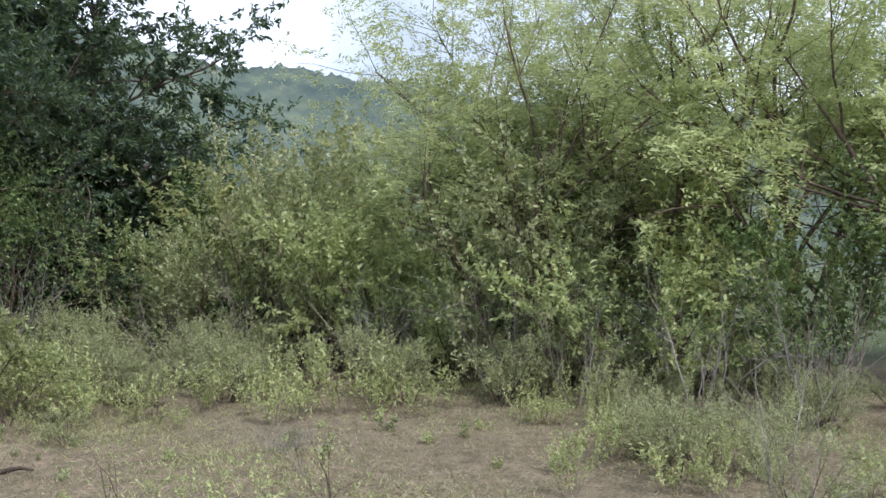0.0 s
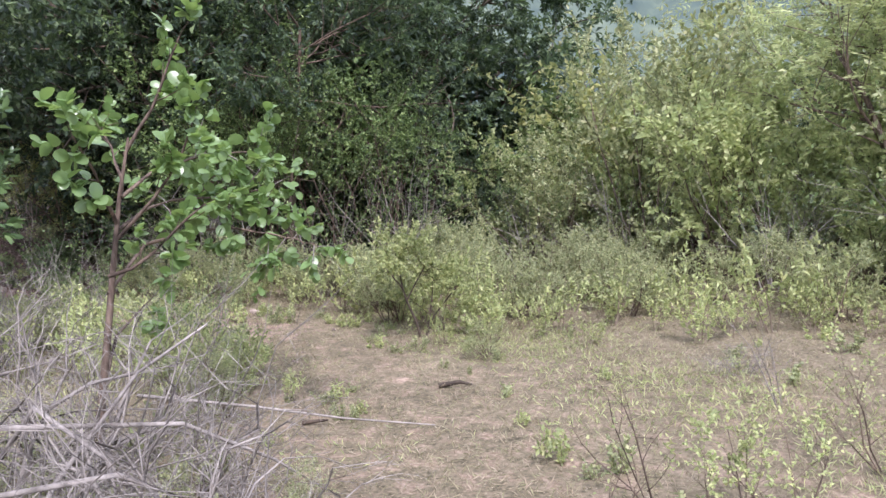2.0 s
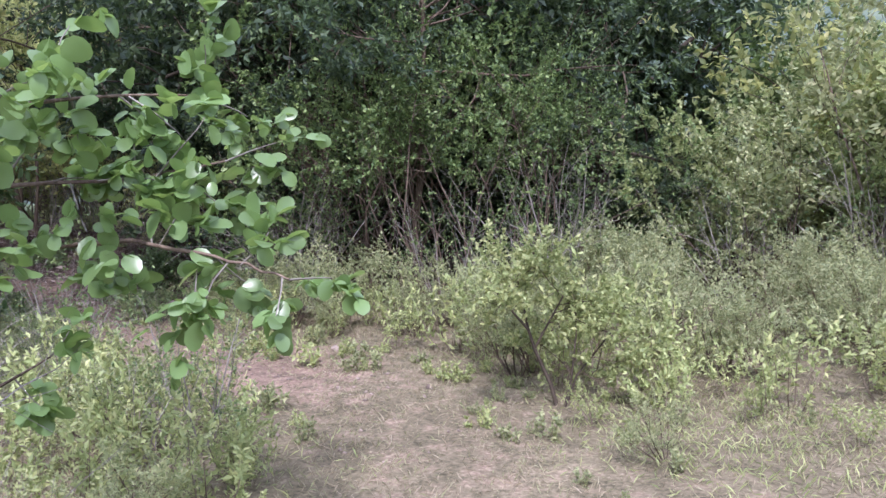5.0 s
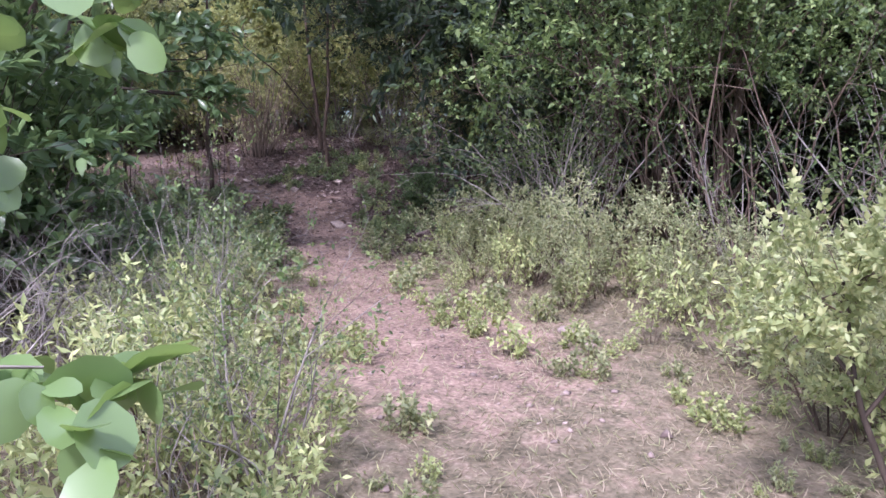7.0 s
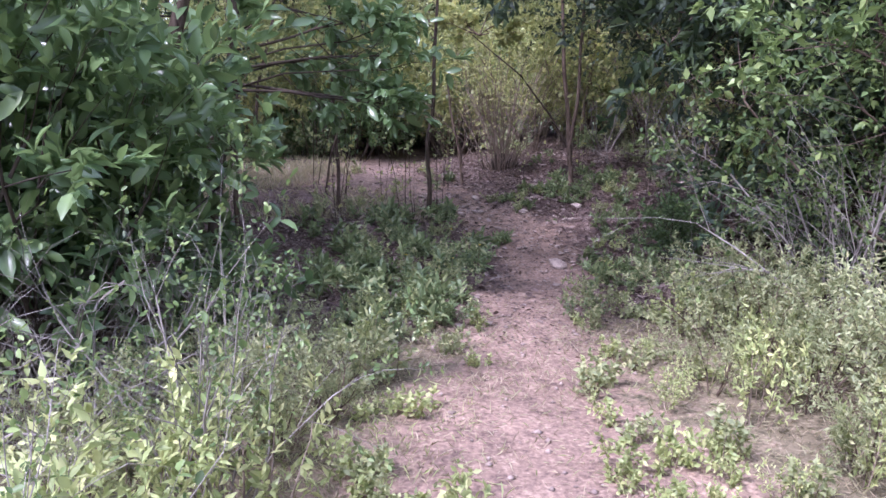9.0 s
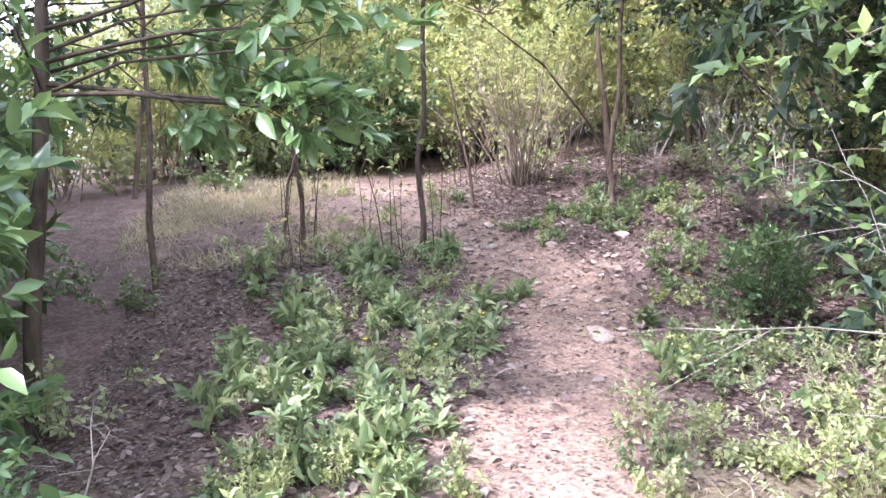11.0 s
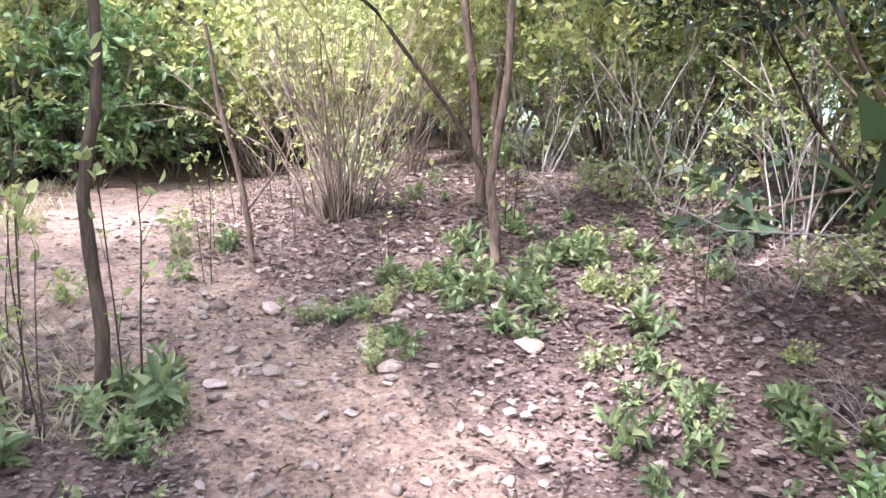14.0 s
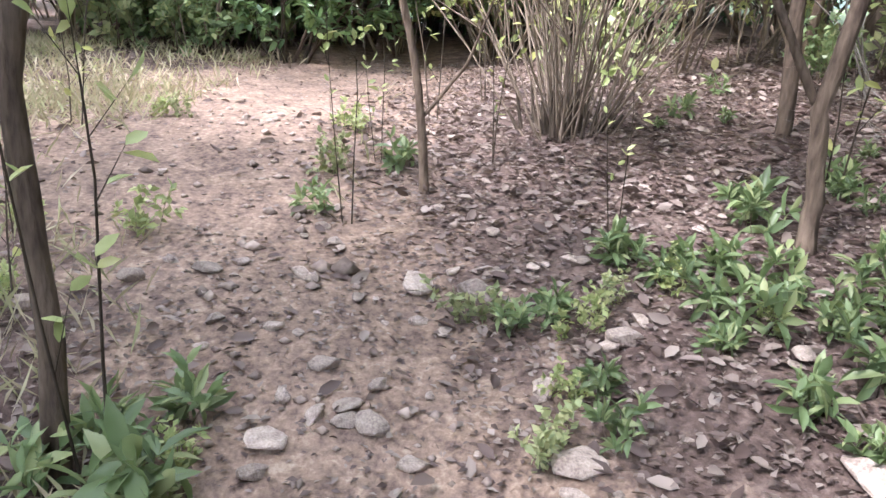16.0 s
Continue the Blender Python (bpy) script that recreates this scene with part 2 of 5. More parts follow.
def make_ground():
    m, t, out = base_mat("meadow_soil")
    tc = t.nodes.new("ShaderNodeTexCoord")
    bare = t.nodes.new("ShaderNodeAttribute")
    bare.attribute_name = "bare"
    wood = t.nodes.new("ShaderNodeAttribute")
    wood.attribute_name = "wood"

    def noise_at(scale, detail):
        n = t.nodes.new("ShaderNodeTexNoise")
        n.inputs["Scale"].default_value = scale
        n.inputs["Detail"].default_value = detail
        n.inputs["Roughness"].default_value = 0.65
        t.links.new(tc.outputs["Object"], n.inputs[0])
        return n
    fine, mid, slow = noise_at(34, 10), noise_at(6, 8), noise_at(0.9, 4)
    turf = ramp_node(t, [(0.36, (0.05, 0.046, 0.03)), (0.46, (0.14, 0.118, 0.078)), (0.57, (0.225, 0.185, 0.128)), (0.70, (0.36, 0.30, 0.225))])
    soil = ramp_node(t, [(0.36, (0.075, 0.05, 0.043)), (0.45, (0.175, 0.122, 0.10)), (0.55, (0.285, 0.2, 0.155)), (0.66, (0.43, 0.335, 0.265))])
    duff = ramp_node(t, [(0.36, (0.045, 0.03, 0.027)), (0.5, (0.125, 0.087, 0.076)), (0.64, (0.24, 0.178, 0.155))])

    def blend(a, b, f):
        x = t.nodes.new("ShaderNodeMath")
        x.operation = "MULTIPLY_ADD"
        x.inputs[1].default_value = f
        t.links.new(b.outputs[0], x.inputs[0])
        t.links.new(a.outputs[0], x.inputs[2])
        y = t.nodes.new("ShaderNodeMath")
        y.operation = "MULTIPLY"
        y.inputs[1].default_value = 1 / (1 + f)
        t.links.new(x.outputs[0], y.inputs[0])
        return y
    v1 = blend(fine, mid, 0.7)
    for r in (turf, soil, duff):
        t.links.new(v1.outputs[0], r.inputs[0])

    def edge(attr, n, amount):
        """A mask broken up by noise."""
        a = t.nodes.new("ShaderNodeMath")
        a.operation = "MULTIPLY_ADD"
        a.inputs[1].default_value = amount
        s = t.nodes.new("ShaderNodeMath")
        s.operation = "SUBTRACT"
        s.inputs[1].default_value = 0.5
        t.links.new(n.outputs[0], s.inputs[0])
        t.links.new(s.outputs[0], a.inputs[0])
        t.links.new(attr.outputs["Fac"], a.inputs[2])
        c = t.nodes.new("ShaderNodeMapRange")
        c.inputs[1].default_value, c.inputs[2].default_value = 0.3, 0.7
        t.links.new(a.outputs[0], c.inputs[0])
        return c
    m1 = t.nodes.new("ShaderNodeMixRGB")
    t.links.new(edge(wood, mid, 1.2).outputs[0], m1.inputs[0])
    t.links.new(turf.outputs[0], m1.inputs[1])
    t.links.new(duff.outputs[0], m1.inputs[2])
    m2 = t.nodes.new("ShaderNodeMixRGB")
    t.links.new(edge(bare, mid, 1.6).outputs[0], m2.inputs[0])
    t.links.new(m1.outputs[0], m2.inputs[1])
    t.links.new(soil.outputs[0], m2.inputs[2])
    herb = ramp_node(t, [(0.35, (0.04, 0.055, 0.025)), (0.65, (0.11, 0.135, 0.065))])   # rank green growth further off
    t.links.new(v1.outputs[0], herb.inputs[0])
    dist = t.nodes.new("ShaderNodeAttribute")
    dist.attribute_name = "far"
    m3 = t.nodes.new("ShaderNodeMixRGB")
    t.links.new(edge(dist, mid, 0.8).outputs[0], m3.inputs[0])
    t.links.new(m2.outputs[0], m3.inputs[1])
    t.links.new(herb.outputs[0], m3.inputs[2])
    hsv = t.nodes.new("ShaderNodeHueSaturation")
    mv = t.nodes.new("ShaderNodeMapRange")
    mv.inputs[1].default_value, mv.inputs[2].default_value = 0.3, 0.7
    mv.inputs[3].default_value, mv.inputs[4].default_value = 0.82, 1.15
    t.links.new(slow.outputs[0], mv.inputs[0])
    t.links.new(mv.outputs[0], hsv.inputs["Value"])
    t.links.new(m3.outputs[0], hsv.inputs["Color"])
    bs = t.nodes.new("ShaderNodeBsdfPrincipled")
    bs.inputs["Roughness"].default_value = 0.95
    bs.inputs["Specular IOR Level"].default_value = 0.15
    t.links.new(hsv.outputs[0], bs.inputs["Base Color"])
    bp = t.nodes.new("ShaderNodeBump")
    bp.inputs["Strength"].default_value = 0.7
    bp.inputs["Distance"].default_value = 0.03
    t.links.new(v1.outputs[0], bp.inputs["Height"])
    t.links.new(bp.outputs[0], bs.inputs["Normal"])
    t.links.new(bs.outputs[0], out.inputs[0])

    gx, gy = grid_axis(-28, 6, 0.16, 700, 24), grid_axis(0, 20, 0.16, 700, 24)
    X, Y = np.meshgrid(gx, gy)
    Z = ground_z(X, Y)
    n, k = len(gy), len(gx)
    i = np.arange((n - 1) * k).reshape(n - 1, k)[:, :-1].ravel()
    me = mesh_np("ground", np.stack([X, Y, Z], -1).reshape(-1, 3), np.stack([i, i + 1, i + k + 1, i + k], -1), m, True)
    d = trail_distance(X, Y).ravel()
    b = np.clip(1.2 - 0.62 * d / trail_half(X.ravel()), 0, 1) * np.clip((-X.ravel() - 5.5) / 3, 0.3, 1)
    # the sunlit clearing beyond the slender trunks
    b = np.maximum(b, np.clip(1.5 - np.hypot((X.ravel() + 18.6) / 1.9, (Y.ravel() - 10.4) / 1.1), 0, 0.75))
    # trodden open meadow
    b = np.maximum(b, np.clip(1.2 - np.hypot((X.ravel() + 3.2) / 2.6, (Y.ravel() - 7.4) / 2.4), 0, 0.30))
    wd = np.clip((-X.ravel() - 10.5) / 1.6, 0, 1)
    far = np.clip((np.hypot((X.ravel() + 12) * 0.75, Y.ravel() - 9) - 14) / 4, 0, 1)
    for key, val in (("bare", b * (1 - far)), ("wood", wd), ("far", far)):
        me.attributes.new(key, "FLOAT", "POINT").data.foreach_set("value", val.astype(np.float32))
    ob = new("ground", me)
    tagged(ob, "dry meadow ground with a bare reddish foot trail", "ground", kind="structure")


make_ground()


def make_hill():
    m, t, out = base_mat("far_hill_haze_glow")
    tc = t.nodes.new("ShaderNodeTexCoord")
    n1 = t.nodes.new("ShaderNodeTexNoise")
    n1.inputs["Scale"].default_value = 0.11
    n1.inputs["Detail"].default_value = 6
    n2 = t.nodes.new("ShaderNodeTexNoise")
    n2.inputs["Scale"].default_value = 0.017
    n2.inputs["Detail"].default_value = 3
    t.links.new(tc.outputs["Object"], n1.inputs[0])
    t.links.new(tc.outputs["Object"], n2.inputs[0])
    ad = t.nodes.new("ShaderNodeMath")
    ad.operation = "ADD"
    t.links.new(n1.outputs[0], ad.inputs[0])
    t.links.new(n2.outputs[0], ad.inputs[1])
    mp = t.nodes.new("ShaderNodeMapRange")
    mp.inputs[1].default_value, mp.inputs[2].default_value = 0.7, 1.3
    t.links.new(ad.outputs[0], mp.inputs[0])
    r = ramp_node(t, [(0.0, (0.035, 0.055, 0.05)), (0.5, (0.075, 0.10, 0.07)), (1.0, (0.14, 0.165, 0.10))])
    t.links.new(mp.outputs[0], r.inputs[0])
    bs = t.nodes.new("ShaderNodeBsdfPrincipled")
    bs.inputs["Roughness"].default_value = 1
    bs.inputs["Specular IOR Level"].default_value = 0
    # weak bluish glow put into the surface as haze in the air
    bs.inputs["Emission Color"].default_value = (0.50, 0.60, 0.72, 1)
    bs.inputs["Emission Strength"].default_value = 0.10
    t.links.new(r.outputs[0], bs.inputs["Base Color"])
    t.links.new(bs.outputs[0], out.inputs[0])
    a = np.radians(np.linspace(-60, 75, 420))      # bearing to the left of +y
    rr = np.linspace(190, 420, 90)
    A, Rr = np.meshgrid(a, rr)
    X, Y = -np.sin(A) * Rr, np.cos(A) * Rr
    crest = 88 + 22 * np.sin((A - 0.1) * 2.2) + 3.0 * np.sin(A * 17) + 1.5 * np.sin(A * 41 + 1)
    f = np.clip((Rr - 190) / 190, 0, 1)
    Z = crest * (f * f * (3 - 2 * f)) - 1.5
    rng = np.random.default_rng(3)
    Z += rng.normal(0, 0.9, Z.shape) + 2.2 * np.abs(wave(X, Y, 0.33, 1.7)) * f + 3 * wave(X, Y, 0.06, 0.3) * f
    n, k = A.shape
    i = np.arange((n - 1) * k).reshape(n - 1, k)[:, :-1].ravel()
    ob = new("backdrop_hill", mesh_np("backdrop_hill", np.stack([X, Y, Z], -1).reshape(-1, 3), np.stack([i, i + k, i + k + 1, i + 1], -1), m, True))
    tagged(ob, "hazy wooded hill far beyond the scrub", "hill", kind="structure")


make_hill()


# ---- how plants grow ----
LEAVES = {
    "tri": (np.array([(0, 0.08, 0), (0.52, 0.52, 0.05), (1, -0.12, -0.06)]), np.array([(0, 2, 1)])),
    "diamond": (np.array([(0, 0, 0), (0.45, 0.5, 0.06), (1, 0, -0.10), (0.45, -0.5, 0.06)]), np.array([(0, 2, 1), (0, 3, 2)])),
    "oval": (np.array([(0, 0, 0), (0.28, 0.42, 0.05), (0.68, 0.42, 0.02), (1, 0, -0.12), (0.68, -0.42, 0.02), (0.28, -0.42, 0.05)]),
             np.array([(0, 2, 1), (0, 3, 2), (0, 4, 3), (0, 5, 4)])),
    "round": (np.array([(0, 0, 0), (0.10, 0.26, 0.04), (0.36, 0.48, 0.08), (0.66, 0.49, 0.06), (0.90, 0.30, -0.02), (1, 0, -0.08),
                        (0.90, -0.30, -0.02), (0.66, -0.49, 0.06), (0.36, -0.48, 0.08), (0.10, -0.26, 0.04), (0.35, 0, 0.0), (0.68, 0, -0.01)]),
              np.array([(0, 10, 1), (1, 10, 2), (2, 10, 3), (3, 10, 11), (3, 11, 4), (4, 11, 5), (0, 9, 10), (9, 8, 10), (8, 7, 10), (7, 11, 10), (7, 6, 11), (6, 5, 11)])),
    "large": (np.array([(0, 0, 0), (0.30, 0.42, 0.07), (0.66, 0.42, 0.03), (1, 0, -0.16), (0.66, -0.42, 0.03), (0.30, -0.42, 0.07), (0.48, 0, -0.01)]),
              np.array([(0, 6, 1), (1, 6, 2), (2, 6, 3), (0, 5, 6), (5, 4, 6), (4, 3, 6)])),
    "blade": (np.array([(0, 0, 0), (0.16, 0.22, 0.05), (0.38, 0.46, 0.08), (0.62, 0.47, 0.05), (0.84, 0.27, -0.05), (1, 0, -0.16),
                        (0.84, -0.27, -0.05), (0.62, -0.47, 0.05), (0.38, -0.46, 0.08), (0.16, -0.22, 0.05), (0.35, 0, 0.0), (0.68, 0, -0.03)]),
              np.array([(0, 10, 1), (1, 10, 2), (2, 10, 3), (3, 10, 11), (3, 11, 4), (4, 11, 5), (0, 9, 10), (9, 8, 10), (8, 7, 10), (7, 11, 10), (7, 6, 11), (6, 5, 11)])),
}


def unit(a):
    return a / np.maximum(np.linalg.norm(a, axis=-1, keepdims=True), 1e-9)


def leaf_arrays(pos, way, length, width, shape, rng, flat=1.0):
    """Blades at pos that point along way; flat: how far they lie level."""
    n = len(pos)
    nrm = unit(rng.normal(0, 0.55, (n, 3)) + (0, 0, flat))
    side = unit(np.cross(way, nrm))
    nrm = np.cross(side, way)
    tv, tf = LEAVES[shape]
    L = (length * rng.uniform(0.7, 1.2, n))[:, None, None]
    W = L * (width / length)
    v = pos[:, None] + L * tv[None, :, :1] * way[:, None] + W * tv[None, :, 1:2] * side[:, None] + L * tv[None, :, 2:] * nrm[:, None]
    f = tf[None] + (np.arange(n) * len(tv))[:, None, None]
    return v.reshape(-1, 3), f.reshape(-1, 3)


def add_tube(V, F, pts, radii, sides):
    """A tapered tube along pts."""
    start = len(V)
    for i, p in enumerate(pts):
        d = (pts[min(i + 1, len(pts) - 1)] - pts[max(i - 1, 0)])
        d = d.normalized() if d.length > 1e-9 else Vector((0, 0, 1))
        a = d.orthogonal().normalized()
        b = d.cross(a)
        for s in range(sides):
            w = 2 * math.pi * s / sides
            V.append(p + radii[i] * (math.cos(w) * a + math.sin(w) * b))
    for i in range(len(pts) - 1):
        for s in range(sides):
            t = (s + 1) % sides
            F.append((start + i * sides + s, start + i * sides + t, start + (i + 1) * sides + t, start + (i + 1) * sides + s))


class Growth:
    """Wood and leaf sites of one plant, grown branch by branch."""

    def __init__(self, seed, kids, rise, bend, fork_from, angle, shrink, leaves, leaf_from, twigs=False):
        self.r = random.Random(seed)
        self.V, self.F, self.sites, self.ways, self.cuts = [], [], [], [], []
        self.kids, self.rise, self.bend, self.fork_from = kids, rise, bend, fork_from
        self.twigs = twigs
        self.angle, self.shrink, self.leaves, self.leaf_from = angle, shrink, leaves, leaf_from

    def rand(self):
        return Vector((self.r.gauss(0, 1), self.r.gauss(0, 1), self.r.gauss(0, 1)))

    def branch(self, p, d, length, radius, lvl):
        last = lvl == len(self.kids)
        n = 3 if last else 5
        pts, rad = [p.copy()], [radius]
        end = 0.25 if last else 0.45
        for i in range(n):
            d = (d + self.rand() * self.bend + Vector((0, 0, self.rise[lvl]))).normalized()
            p = p + d * (length / n)
            pts.append(p.copy())
            rad.append(radius * (1 - (1 - end) * (i + 1) / n))
        if last:
            if self.twigs:
                add_tube(self.V, self.F, [pts[0], pts[-1]], [rad[0], rad[-1]], 3)
        elif radius > 0.012:
            add_tube(self.V, self.F, pts, rad, 6 if radius > 0.02 else 5)
        else:
            add_tube(self.V, self.F, pts[::2] + pts[-1:], rad[::2] + rad[-1:], 3)
        if last:
            for k in range(self.leaves):
                f = self.r.uniform(self.leaf_from, 1.0) * n
                i = min(int(f), n - 1)
                self.sites.append(pts[i].lerp(pts[i + 1], f - i))
                self.ways.append((pts[i + 1] - pts[i]).normalized())
            return
        for k in range(self.kids[lvl] + 1):
            f = (1.0 if k == 0 else self.r.uniform(self.fork_from[lvl], 1.0)) * n
            i = min(int(f), n - 1)
            at = pts[i].lerp(pts[i + 1], f - i)
            t = (pts[i + 1] - pts[i]).normalized()
            spread = math.radians(self.angle[lvl]) * (0.4 if k == 0 else self.r.uniform(0.6, 1.25))
            axis = t.orthogonal().normalized()
            axis.rotate(Matrix.Rotation(self.r.uniform(0, 6.283), 3, t))
            c = t.copy()
            c.rotate(Matrix.Rotation(spread, 3, axis))
            self.branch(at, c, length * self.shrink[lvl] * self.r.uniform(0.7, 1.15), rad[min(i + 1, n)] * 0.62, lvl + 1)


def leaves_of(g, seed, length, width, shape="diamond", flat=1.0, along=0.5, pinnate=0, rachis=0.12, droop=0.0):
    rng = np.random.default_rng(seed)
    pos, way = np.array([tuple(s) for s in g.sites]), np.array([tuple(s) for s in g.ways])
    if pinnate:
        d = unit(way * along + rng.normal(0, 0.6, way.shape) + (0, 0, 0.1 - droop))
        side = unit(np.cross(d, unit(rng.normal(0, 0.35, d.shape) + (0, 0, 1))))
        ps, ws = [], []
        for k in range(pinnate):
            f = (k + 1) / pinnate
            at = pos + d * (rachis * f) - np.array((0, 0, 0.25 * rachis)) * f * f
            for s in (1, -1):
                ps.append(at)
                ws.append(unit(side * s + d * 0.45))
        pos, way = np.concatenate(ps), np.concatenate(ws)
    else:
        way = unit(way * along + rng.normal(0, 0.55, way.shape) + (0, 0, -droop))
    return leaf_arrays(pos, way, length, width, shape, rng, flat)


# ---- kinds of plants: each builds one plant at the origin ----
def plant(name, label, category, group=""):
    e = new(name)
    e.empty_display_size = 0.1
    return tagged(e, label, category, group)


def stems_from_ground(g, count, spread, height, radius, lean):
    for i in range(count):
        g.cuts.append((len(g.V), len(g.F)))
        a = g.r.uniform(0, 6.283)
        q = Vector((math.cos(a), math.sin(a), 0))
        g.branch(q * g.r.uniform(0, spread) - Vector((0, 0, 0.05)), (Vector((0, 0, 1)) + q * g.r.uniform(lean * 0.3, lean)).normalized(),
                 height * g.r.uniform(0.75, 1.15), radius * g.r.uniform(0.7, 1.2), 0)


def wood_part(g, name, mat, e):
    """The wood as one part, or each main stem as a part of its own."""
    if name in ("trunk", "stalk") or not g.cuts:
        part_np(name, [tuple(v) for v in g.V], g.F, mat, e, smooth=True)
        return
    ends = g.cuts[1:] + [(len(g.V), len(g.F))]
    for (v0, f0), (v1, f1) in zip(g.cuts, ends):
        part_np(name, [tuple(v) for v in g.V[v0:v1]], np.array(g.F[f0:f1]) - v0, mat, e, smooth=True)


def meadow_shrub(v):
    e = plant("shrub", "low bushy grey-green shrub with tiny leaves on dry meadow", "shrub", "meadow shrubs")
    g = Growth(100 + v, kids=[6, 5], rise=[0.05, 0.06, 0.08], bend=0.13, fork_from=[0.25, 0.2], angle=[42, 48], shrink=[0.5, 0.55], leaves=14, leaf_from=0.0)
    stems_from_ground(g, 6, 0.10, 0.62, 0.011, 0.95)
    wood_part(g, "stem", M_BARK, e)
    part_np("foliage", *leaves_of(g, v, 0.042, 0.024, "tri", 0.7, 0.5), M_SHRUB, e)
    return e


def yellow_herb(v):
    e = plant("herb", "leafy yellow-green wild herb growing beside the trail", "herb", "trailside herbs")
    g = Growth(200 + v, kids=[4], rise=[0.08, 0.12], bend=0.10, fork_from=[0.2], angle=[34], shrink=[0.5], leaves=13, leaf_from=0.05)
    stems_from_ground(g, 6, 0.08, 0.46, 0.005, 0.6)
    wood_part(g, "stalk", M_TAN, e)
    part_np("foliage", *leaves_of(g, v, 0.048, 0.019, "diamond", 0.8, 0.6), M_HERB, e)
    return e


def dark_tree(v):
    e = plant("tree", "tall dense dark-green tree with a crown down to the scrub", "tree", "wood-edge trees")
    g = Growth(300 + v, kids=[17, 7, 5], rise=[0.1, 0.03, -0.02, -0.03], bend=0.12, fork_from=[0.04, 0.2, 0.2], angle=[66, 48, 45],
               shrink=[0.52, 0.5, 0.52], leaves=36, leaf_from=0.0)
    g.branch(Vector((0, 0, -0.1)), Vector((0, 0, 1)), 5.4, 0.15, 0)
    wood_part(g, "trunk", M_DARKBARK, e)
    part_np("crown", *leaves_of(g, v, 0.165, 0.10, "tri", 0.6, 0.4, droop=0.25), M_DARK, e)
    return e


def feathery_tree(v):
    e = plant("tree", "slender light-green tree with layered feathery leaves", "tree", "feathery trees")
    g = Growth(400 + v, kids=[9, 6, 4], rise=[0.08, 0.03, 0.02, 0.0], bend=0.12, fork_from=[0.3, 0.25, 0.2], angle=[48, 45, 45],
               shrink=[0.55, 0.55, 0.5], leaves=6, leaf_from=0.1)
    for k in range(2):
        a = 2.4 * k + v
        g.branch(Vector((0.1 * k, 0, -0.1)), Vector((0.28 * math.cos(a), 0.28 * math.sin(a), 1)).normalized(), 4.3 - 0.6 * k, 0.085 - 0.02 * k, 0)
    wood_part(g, "trunk", M_BARK, e)
    part_np("crown", *leaves_of(g, v, 0.10, 0.05, "tri", 1.4, 0.6, pinnate=4, rachis=0.24, droop=0.1), M_FEATHER, e)
    return e


def thin_bush(v):
    e = plant("bush", "airy light-green bush with thin upright stems", "bush", "scrub bushes")
    g = Growth(500 + v, kids=[6, 5], rise=[0.06, 0.05, 0.03], bend=0.10, fork_from=[0.2, 0.2], angle=[36, 42], shrink=[0.5, 0.5], leaves=(22, 19, 17, 14, 20)[v % 5], leaf_from=0.0)
    stems_from_ground(g, (9, 7, 12, 8)[v % 4], 0.3, (1.75, 2.0, 1.5, 1.8)[v % 4], 0.016, (0.75, 0.5, 0.9, 0.65)[v % 4])
    wood_part(g, "stem", M_BARK, e)
    part_np("foliage", *leaves_of(g, v, 0.082, 0.042, "diamond", 0.9, 0.5), (M_FEATHER, M_SHRUB, M_FEATHER, M_UNDER, M_ROOF)[v % 5], e)
    return e


def thicket(v):
    e = plant("thicket_bush", "tangled thicket of arching bare grey stems under a leafy roof", "bush", "thicket bushes")
    g = Growth(600 + v, kids=[5, 4], rise=[0.05, 0.05, 0.0], bend=0.2, fork_from=[(0.8 if v % 2 else 0.84), 0.2], angle=[55, 50], shrink=[0.32, 0.6], leaves=(22 if v % 2 else 17), leaf_from=0.0)
    stems_from_ground(g, 18, 0.6, 3.5, 0.019, 0.42)
    # bark darker than the grey stems, to deepen the inner shade
    wood_part(g, "stem", M_BARK, e)
    # variants 4 and 5 carry the leaf colour with shade in it
    part_np("foliage", *leaves_of(g, v, 0.072, 0.038, "diamond", 0.8, 0.4), M_THICK_SHADED if v > 3 else M_ROOF, e)
    return e


def broad_bush(v):
    e = plant("broadleaf_bush", "dense bush with large glossy dark-green leaves", "bush", "broadleaf bushes")
    g = Growth(700 + v, kids=[6, 4], rise=[0.05, 0.02, 0.05], bend=0.12, fork_from=[0.15, 0.2], angle=[50, 48], shrink=[0.45, 0.55], leaves=11, leaf_from=0.2)
    stems_from_ground(g, 11, 0.25, 1.7, 0.016, 0.75)
    wood_part(g, "stem", M_DARKBARK, e)
    part_np("foliage", *leaves_of(g, v, 0.135, 0.058, "large", 0.8, 0.7), M_BROAD, e)
    return e


def understorey(v):
    e = plant("understorey_bush", "thin woodland bush with sparse yellowing leaves", "bush", "understorey bushes")
    g = Growth(800 + v, kids=[5, 4], rise=[0.06, 0.03, 0.0], bend=0.13, fork_from=[0.25, 0.2], angle=[40, 48], shrink=[0.5, 0.55], leaves=9, leaf_from=0.1)
    stems_from_ground(g, 7, 0.2, 1.7, 0.012, 0.5)
    wood_part(g, "stalk", M_TAN, e)
    part_np("foliage", *leaves_of(g, v, 0.085, 0.048, "diamond", 0.9, 0.5), M_UNDER, e)
    return e


